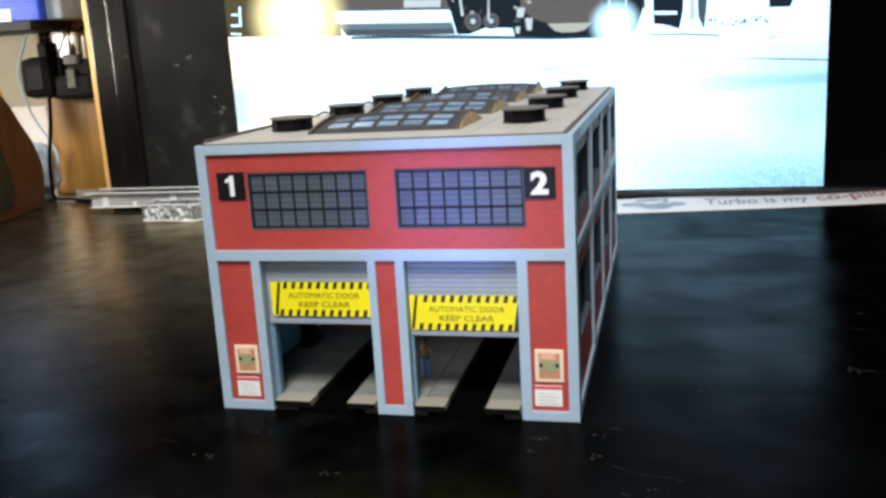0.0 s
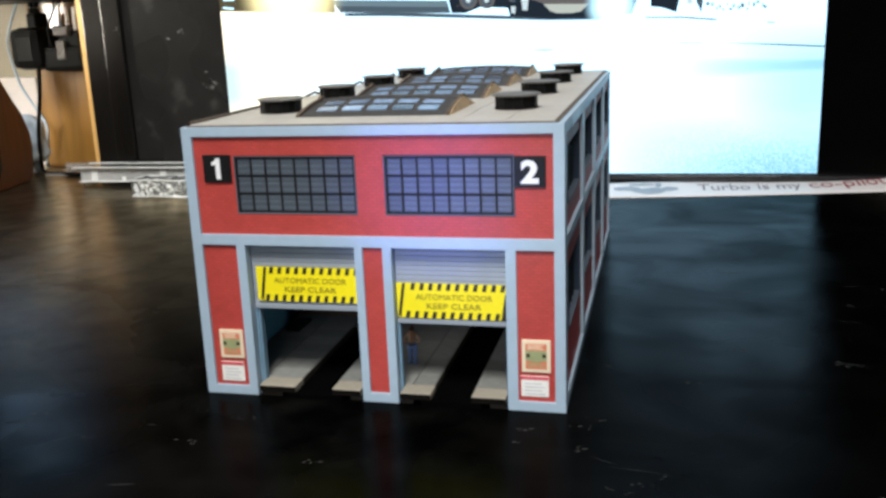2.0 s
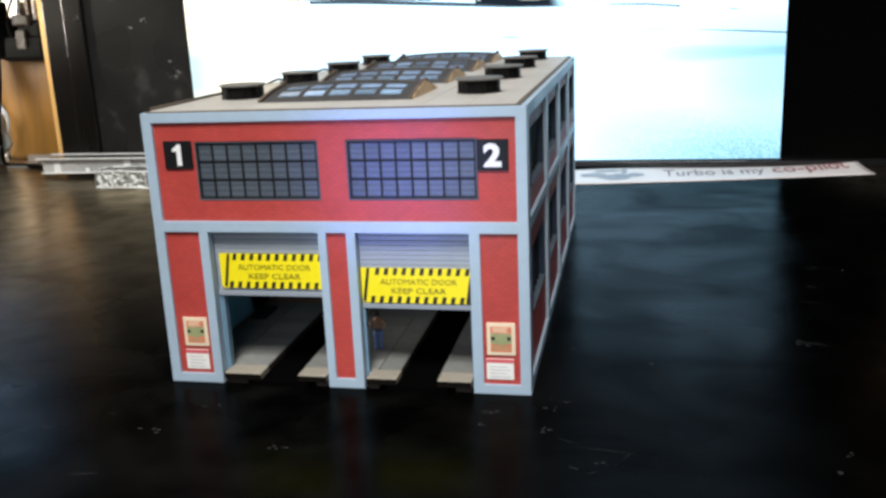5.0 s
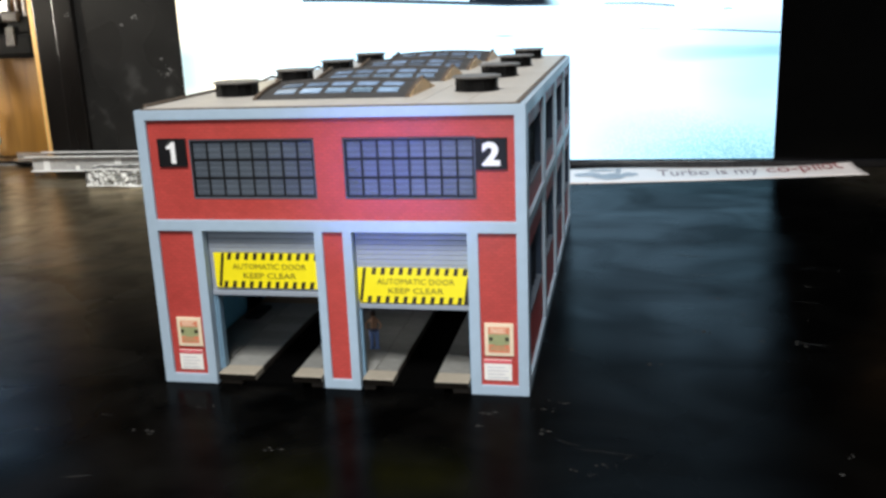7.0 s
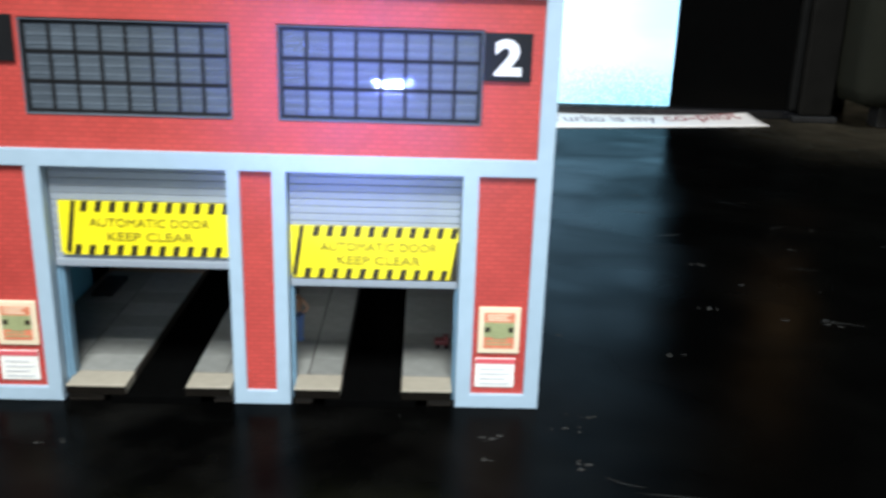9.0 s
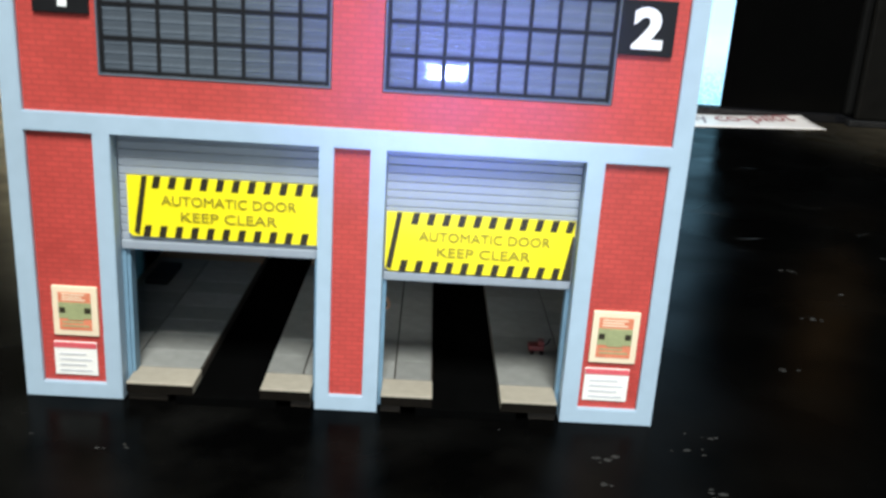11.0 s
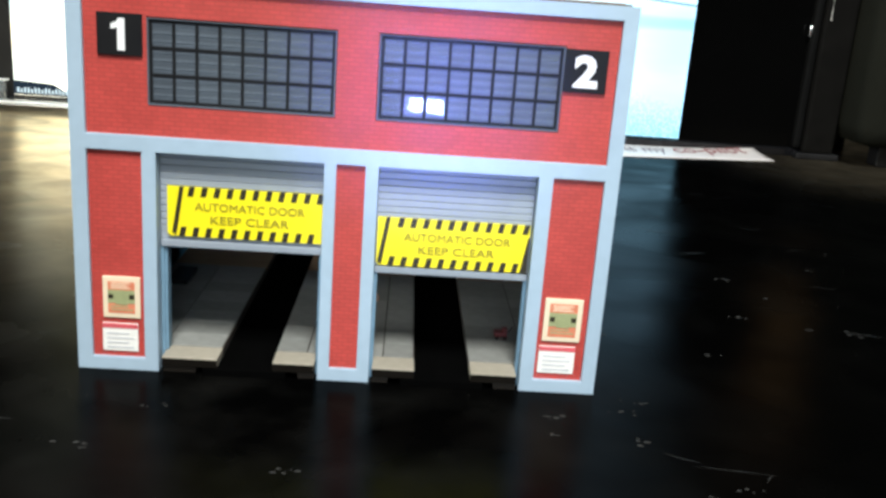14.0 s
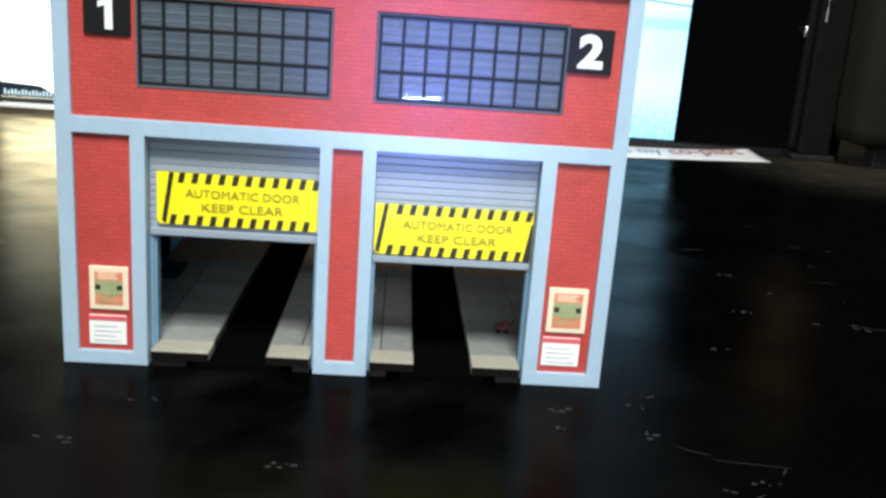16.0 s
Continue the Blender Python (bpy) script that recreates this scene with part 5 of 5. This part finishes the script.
def plastic_packs():
    long = thing("plastic_tray", (-6.5, 11.28, 0), "long clear plastic packaging tray on the desk", "plastic tray")
    bm = bmesh.new()
    for lo, hi in (((-2.4, -0.3, 0.12), (2.9, 0.3, 0.14)), ((-2.4, 0.27, 0.14), (1.1, 0.3, 0.5)), ((-2.4, -0.27, 0.0), (-2.37, 0.27, 0.46)), ((1.07, -0.27, 0.0), (1.1, 0.27, 0.46)), ((2.87, -0.27, 0.0), (2.9, 0.27, 0.12)), ((-0.9, -0.27, 0.0), (-0.87, 0.27, 0.4)), ((0.8, -0.27, 0.0), (0.83, 0.27, 0.4))):
        box(bm, lo, hi, 0.01)
    part("tray", bm, M_PLASTIC, long)
    # front wall whitened to paint the light it catches
    part("front_wall", slab((-2.4, -0.3, 0.142), (1.1, -0.27, 0.46), 0.008), M_MILK, long, "plastic front wall whitened for the light on it")
    part("flange", slab((-2.5, -0.42, 0.46), (1.15, -0.27, 0.485), 0.008), M_RIM, long, "plastic flange whitened for its highlight")
    part("flange", slab((-2.5, 0.2, 0.47), (1.15, 0.33, 0.495), 0.008), M_RIM, long, "plastic flange whitened for its highlight")
    # milky strips paint glints on the front wall
    glint = random.Random(12)
    for k in range(4):
        x, h = -2.1 + 0.93 * k + glint.uniform(-0.2, 0.2), glint.uniform(0.1, 0.3)
        part("moulded_ridge", slab((x, -0.315, 0.15), (x + glint.uniform(0.03, 0.22), -0.3, 0.15 + h), 0.006), M_RIM, long, "milky strip painting a glint on the plastic")
    for y, z in ((-0.31, 0.13),):
        part("rolled_rim", tube(bend([(-2.45 + 0.6 * k, y + 0.012 * math.sin(5 * k + 9 * y), z + 0.01 * math.sin(7 * k)) for k in range(10)], 4), 0.022, 8), M_RIM, long, "plastic rim whitened for its highlight", smooth=True)
    part("low_lip", slab((1.12, -0.34, 0.142), (2.95, -0.18, 0.17), 0.008), M_RIM, long, "plastic lip whitened for its highlight")
    rng = random.Random(2)
    small = thing("plastic_box", (-6.2, 10.05, 0), "small crumpled clear plastic box on the desk", "plastic box")
    bm = bmesh.new()
    bmesh.ops.create_grid(bm, x_segments=14, y_segments=8, size=0.5, matrix=Matrix.Translation((0, 0, 0.36)) @ Matrix.Diagonal((1.25, 0.6, 1, 1)))
    for v in bm.verts:
        v.co.z += rng.uniform(-0.035, 0.035)
    for lo, hi in (((-0.62, -0.3, 0.0), (0.62, -0.26, 0.36)), ((-0.62, 0.26, 0.0), (0.62, 0.3, 0.36)), ((-0.62, -0.26, 0.0), (-0.58, 0.26, 0.36)), ((0.58, -0.26, 0.0), (0.62, 0.26, 0.36))):
        box(bm, lo, hi)
    geom = [e for e in bm.edges if e.calc_length() > 0.2]
    bmesh.ops.subdivide_edges(bm, edges=geom, cuts=5, use_grid_fill=True)
    for v in bm.verts:
        v.co += Vector((rng.uniform(-1, 1), rng.uniform(-1, 1), rng.uniform(0, 1) if v.co.z > 0.01 else 0)) * 0.014
    part("shell", bm, M_PLASTIC, small)
    for z in (0.02, 0.37):
        loop = [(-0.62, -0.3, z), (0, -0.31, z + 0.015), (0.62, -0.3, z), (0.63, 0.3, z + 0.01), (0, 0.31, z), (-0.62, 0.3, z), (-0.62, -0.3, z)]
        part("rolled_rim", tube(bend(loop, 5), 0.018, 8), M_RIM, small, "plastic rim whitened for its highlight", smooth=True)
    # white crumbs paint the sparkle of the crumpled plastic
    crumbs = bmesh.new()
    for _ in range(120):
        x, y, z, r = rng.uniform(-0.58, 0.58), rng.choice((-0.31, -0.3, rng.uniform(-0.27, 0.27))), rng.uniform(0.02, 0.34), rng.uniform(0.01, 0.045)
        bmesh.ops.create_icosphere(crumbs, subdivisions=1, radius=r, matrix=Matrix.Translation((x, y, max(z, r))))
    tagged(part("inner_folds", crumbs, M_RIM, small, "white crumbs painting the sparkle of crumpled plastic"), kind="stuff")
    strip = thing("plastic_strip", (-10.05, 12.95, 0), "flat clear plastic hanging strip with two slots", "plastic strip")
    bm = bmesh.new()
    for lo, hi in (((-0.95, -0.45, 0.0), (0.5, 0.45, 0.05)), ((-0.95, 0.4, 0.05), (0.5, 0.45, 0.2))):
        box(bm, lo, hi, 0.01)
    part("sheet", bm, M_FROST, strip)
    for dx in (-0.45, 0.0):
        part("slot", slab((dx, -0.1, 0.05), (dx + 0.2, 0.1, 0.056)), M_BLACK, strip)


plastic_packs()


def clutter():
    post = thing("pine_upright", (-11.2, 14.2, 0), "orange pine shelf upright standing behind the television", "shelf upright")
    part("board", slab((-0.75, -0.3, 0), (2.05, 0.1, 9), 0.12), M_PINE, post)
    part("edge_band", slab((2.05, -2.2, 0), (2.29, 0.1, 9), 0.03), M_PALEPINE, post, "pale bright pine edge")
    sh = thing("shelf", (-13.2, 12.0, 4.42), "dark narrow shelf above the desk", "shelf")
    part("shelf_board", slab((-3.4, -0.4, -0.1), (2.9, 2.0, 0.12), 0.02), M_BLACK, sh)
    part("bracket", prism([(2.2, -0.1), (2.9, -0.1), (3.9, 0.6), (3.9, 0.9), (3.3, 0.9)], "y", 0.9, 1.4), M_DARKWOOD, sh)
    bx = thing("blue_box", (-11.9, 12.4, 4.54), "royal blue plastic box with a white label on the shelf", "box")
    part("body", slab((-1.6, -0.6, 0), (1.75, 0.9, 1.4), 0.05), M_BLUE, bx)
    part("label_patch", slab((0.1, -0.62, 0.02), (0.95, -0.6, 0.3)), M_PAPER, bx, "white label")
    part("end_cap", slab((1.76, -0.4, 0), (2.2, 0.8, 0.9), 0.06), M_GREYPRINT, bx, "grey end cap")
    # unseen lit panel added for the pale blue reflection on the desk
    lit = thing("added_lit_panel", (-13.4, 13.5, 4.54), "unseen lit panel added on the shelf, mirrored pale blue on the desk", "monitor")
    part("housing", slab((-1.2, -0.05, 0.1), (1.2, 0.25, 4.6), 0.05), M_CABLE, lit)
    part("screen", slab((-1.05, -0.07, 0.9), (1.05, -0.05, 4.45)), glow("pale_blue_glow", (0.52, 0.76, 1.0), 7.5), lit, "added pale blue glow")
    part("stand", slab((-0.7, -0.3, 0.0), (0.7, 0.4, 0.1), 0.03), M_CABLE, lit)
    adapter = thing("power_adapter", (-10.7, 13.2, 2.6), "black power adapter hanging on the pine upright", "power adapter")
    part("housing", slab((-1.0, -0.5, 0.05), (-0.1, 0.5, 1.1), 0.24), M_CABLE, adapter)
    part("plate", slab((-0.2, -0.35, 0.0), (1.0, 0.75, 0.6), 0.12), M_CABLE, adapter)
    part("plate", slab((0.3, -0.3, 0.55), (0.95, 0.7, 1.0), 0.08), M_CABLE, adapter)
    part("clamp", slab((-0.6, -0.2, 1.05), (-0.32, 0.3, 1.45), 0.06), M_CABLE, adapter)
    for dx in (-0.06, 0.08):
        part("strap", tube(bend([(-0.45 + dx, 0.0, 1.3), (-0.5 + dx, 0.0, 1.6), (-0.38 + dx, 0.0, 1.85), (-0.1 + dx, -0.05, 2.05)]), 0.07), M_CABLE, adapter)
    part("grip", slab((0.3, -0.4, 0.3), (0.55, -0.34, 0.75), 0.02), M_SMOKE, adapter)
    for dx in (0.38, 0.58, 0.78):
        part("pin", tube([(dx, -0.2, 0.95), (dx, -0.2, 1.55)], 0.04), M_BRIGHT, adapter, "bright metal pin")
    part("smoked_cover", slab((0.25, -0.4, 0.85), (0.7, -0.1, 1.12), 0.05), M_SMOKE, adapter, "grey translucent cover")
    part("cable", tube(bend([(-0.35, -0.3, 0.1), (-0.4, -0.35, -0.6), (-0.55, -0.4, -1.5), (-0.6, -0.4, -2.2), (-0.5, -0.45, -2.53), (0.1, -0.6, -2.54), (0.9, -0.9, -2.54)]), 0.05), M_CABLE, adapter)
    for way in ([(0.3, -0.2, 0.9), (0.38, -0.2, 1.5), (0.5, -0.1, 2.0)], [(0.05, -0.3, 0.5), (0.16, -0.35, 1.2), (0.5, -0.3, 1.75), (0.62, -0.2, 2.05)], [(0.2, -0.3, 0.4), (0.1, -0.35, 1.0), (0.32, -0.3, 1.6), (0.2, -0.2, 2.05)]):
        part("cable", tube(bend(way), 0.025), M_CABLE, adapter)
    plank = thing("wooden_plank", (-11.85, 12.5, 0), "golden varnished wooden plank leaning beside the case", "plank")
    part("plank_body", prism([(-0.1, 0), (0.28, 0), (-0.62, 4.3), (-1.0, 4.3)], "y", -0.06, 0.06), M_GOLD, plank)
    board = thing("cream_board", (-13.3, 14.75, 0), "cream painted board leaning behind the clutter", "board")
    part("panel", slab((-2.6, -0.05, 0), (1.1, 0.1, 4.4), 0.03), M_ROLL, board)
    card = thing("white_box", (-12.8, 14.45, 0), "small white cardboard box on the desk", "box")
    part("body", slab((-0.6, -0.15, 0), (0.55, 0.15, 2.4), 0.02), M_STICKER, card)
    hoop = thing("grey_cable", (-11.8, 13.75, 0), "thin grey cable hanging in a wide loop", "cable")
    part("lead", tube(bend([(-0.35, 0.1, 4.35), (-0.7, 0.1, 3.65), (-0.8, 0.1, 3.3), (-0.75, 0.1, 2.85), (-0.62, 0.1, 2.3), (-0.45, 0.1, 1.95), (-0.1, 0.1, 1.4), (0.1, 0.0, 1.0), (0.0, -0.1, 0.04)]), 0.035), M_GREY, hoop)
    bag = thing("plastic_bag", (-11.75, 13.1, 0), "pale blue crumpled plastic bag", "plastic bag")
    bm = bmesh.new()
    bmesh.ops.create_icosphere(bm, subdivisions=4, radius=1.0, matrix=Matrix.Translation((0, 0, 0.75)) @ Matrix.Diagonal((0.42, 0.3, 0.8, 1)))
    for v in bm.verts:
        v.co += v.normal * 0.14 * noise.noise(v.co * 3.5) + v.normal * 0.05 * noise.noise(v.co * 11)
        v.co.z = max(v.co.z, 0.0)
    part("bag", bm, M_BAG, bag, smooth=True)
    base = Vector((-10.8, 10.4, 0))
    clock = thing("wooden_case", base, "red-brown wooden case with curved end and dark glass panel", "wooden case")

    def lean(bm):
        for v in bm.verts:
            v.co.x += -0.2 * (v.co.y - 9.11)
            v.co -= base
        return bm

    out = [(7.0, 0.0), (11.72, 0.0), (11.9, 0.12), (12.0, 0.5), (12.06, 0.85), (12.04, 1.17), (11.78, 1.66), (11.28, 2.2), (10.94, 2.62), (10.46, 3.0), (9.6, 3.4), (8.4, 3.6), (7.0, 3.7)]
    case = prism(out, "x", -12.6, -10.3)
    bmesh.ops.bevel(case, geom=[e for e in case.edges if abs(e.verts[0].co.x - e.verts[1].co.x) < 0.01 and e.verts[0].co.x > -10.5], offset=0.06, segments=2, affect="EDGES")
    part("case", lean(case), M_DARKWOOD, clock)
    inner = [(7.2, 0.24), (10.2, 0.26), (10.4, 0.52), (10.44, 1.05), (10.15, 1.74), (9.73, 1.98), (7.2, 2.1)]
    part("glass", lean(prism(inner, "x", -10.32, -10.285)), M_CASEGLASS, clock, "dark greenish glass panel")


clutter()


def right_side():
    b = thing("storage_box", (12.4, 11.4, 0), "olive-grey fabric storage box on dark feet", "storage box")
    part("body", slab((-2.05, -0.9, 0.4), (3.2, 2.4, 8.5), 0.35), M_OLIVEBOX, b, smooth=True)
    for dx in (-1.4, 2.6):
        for dy in (-0.4, 2.0):
            part("foot", slab((dx, dy, 0), (dx + 0.5, dy + 0.4, 0.42), 0.03), M_BLACK, b)
    # unseen amber glow added on the post for the streak on the desk
    lamp = thing("amber_glow_post", (10.03, 11.5, 0), "grey post topped by an added, unseen amber glow", "lamp")
    part("foot", slab((-0.42, -0.12, 0.0), (0.42, 0.1, 0.12), 0.03), M_BLACK, lamp)
    part("post", slab((-0.3, -0.08, 0.12), (0.3, 0.08, 3.5), 0.05), M_POST, lamp, "dusty grey post")
    # bright line painting an edge highlight on the post
    part("trim_line", tube([(-0.2, -0.085, 2.6), (-0.2, -0.085, 3.5)], 0.008), M_BRIGHT, lamp, "thin bright line painting an edge highlight")
    part("amber_glow", slab((-0.36, -0.1, 3.5), (0.36, 0.1, 7.0), 0.06), glow("amber_streak_glow", (1.0, 0.5, 0.2), 0.5), lamp, "added amber glow for the desk streak")


right_side()
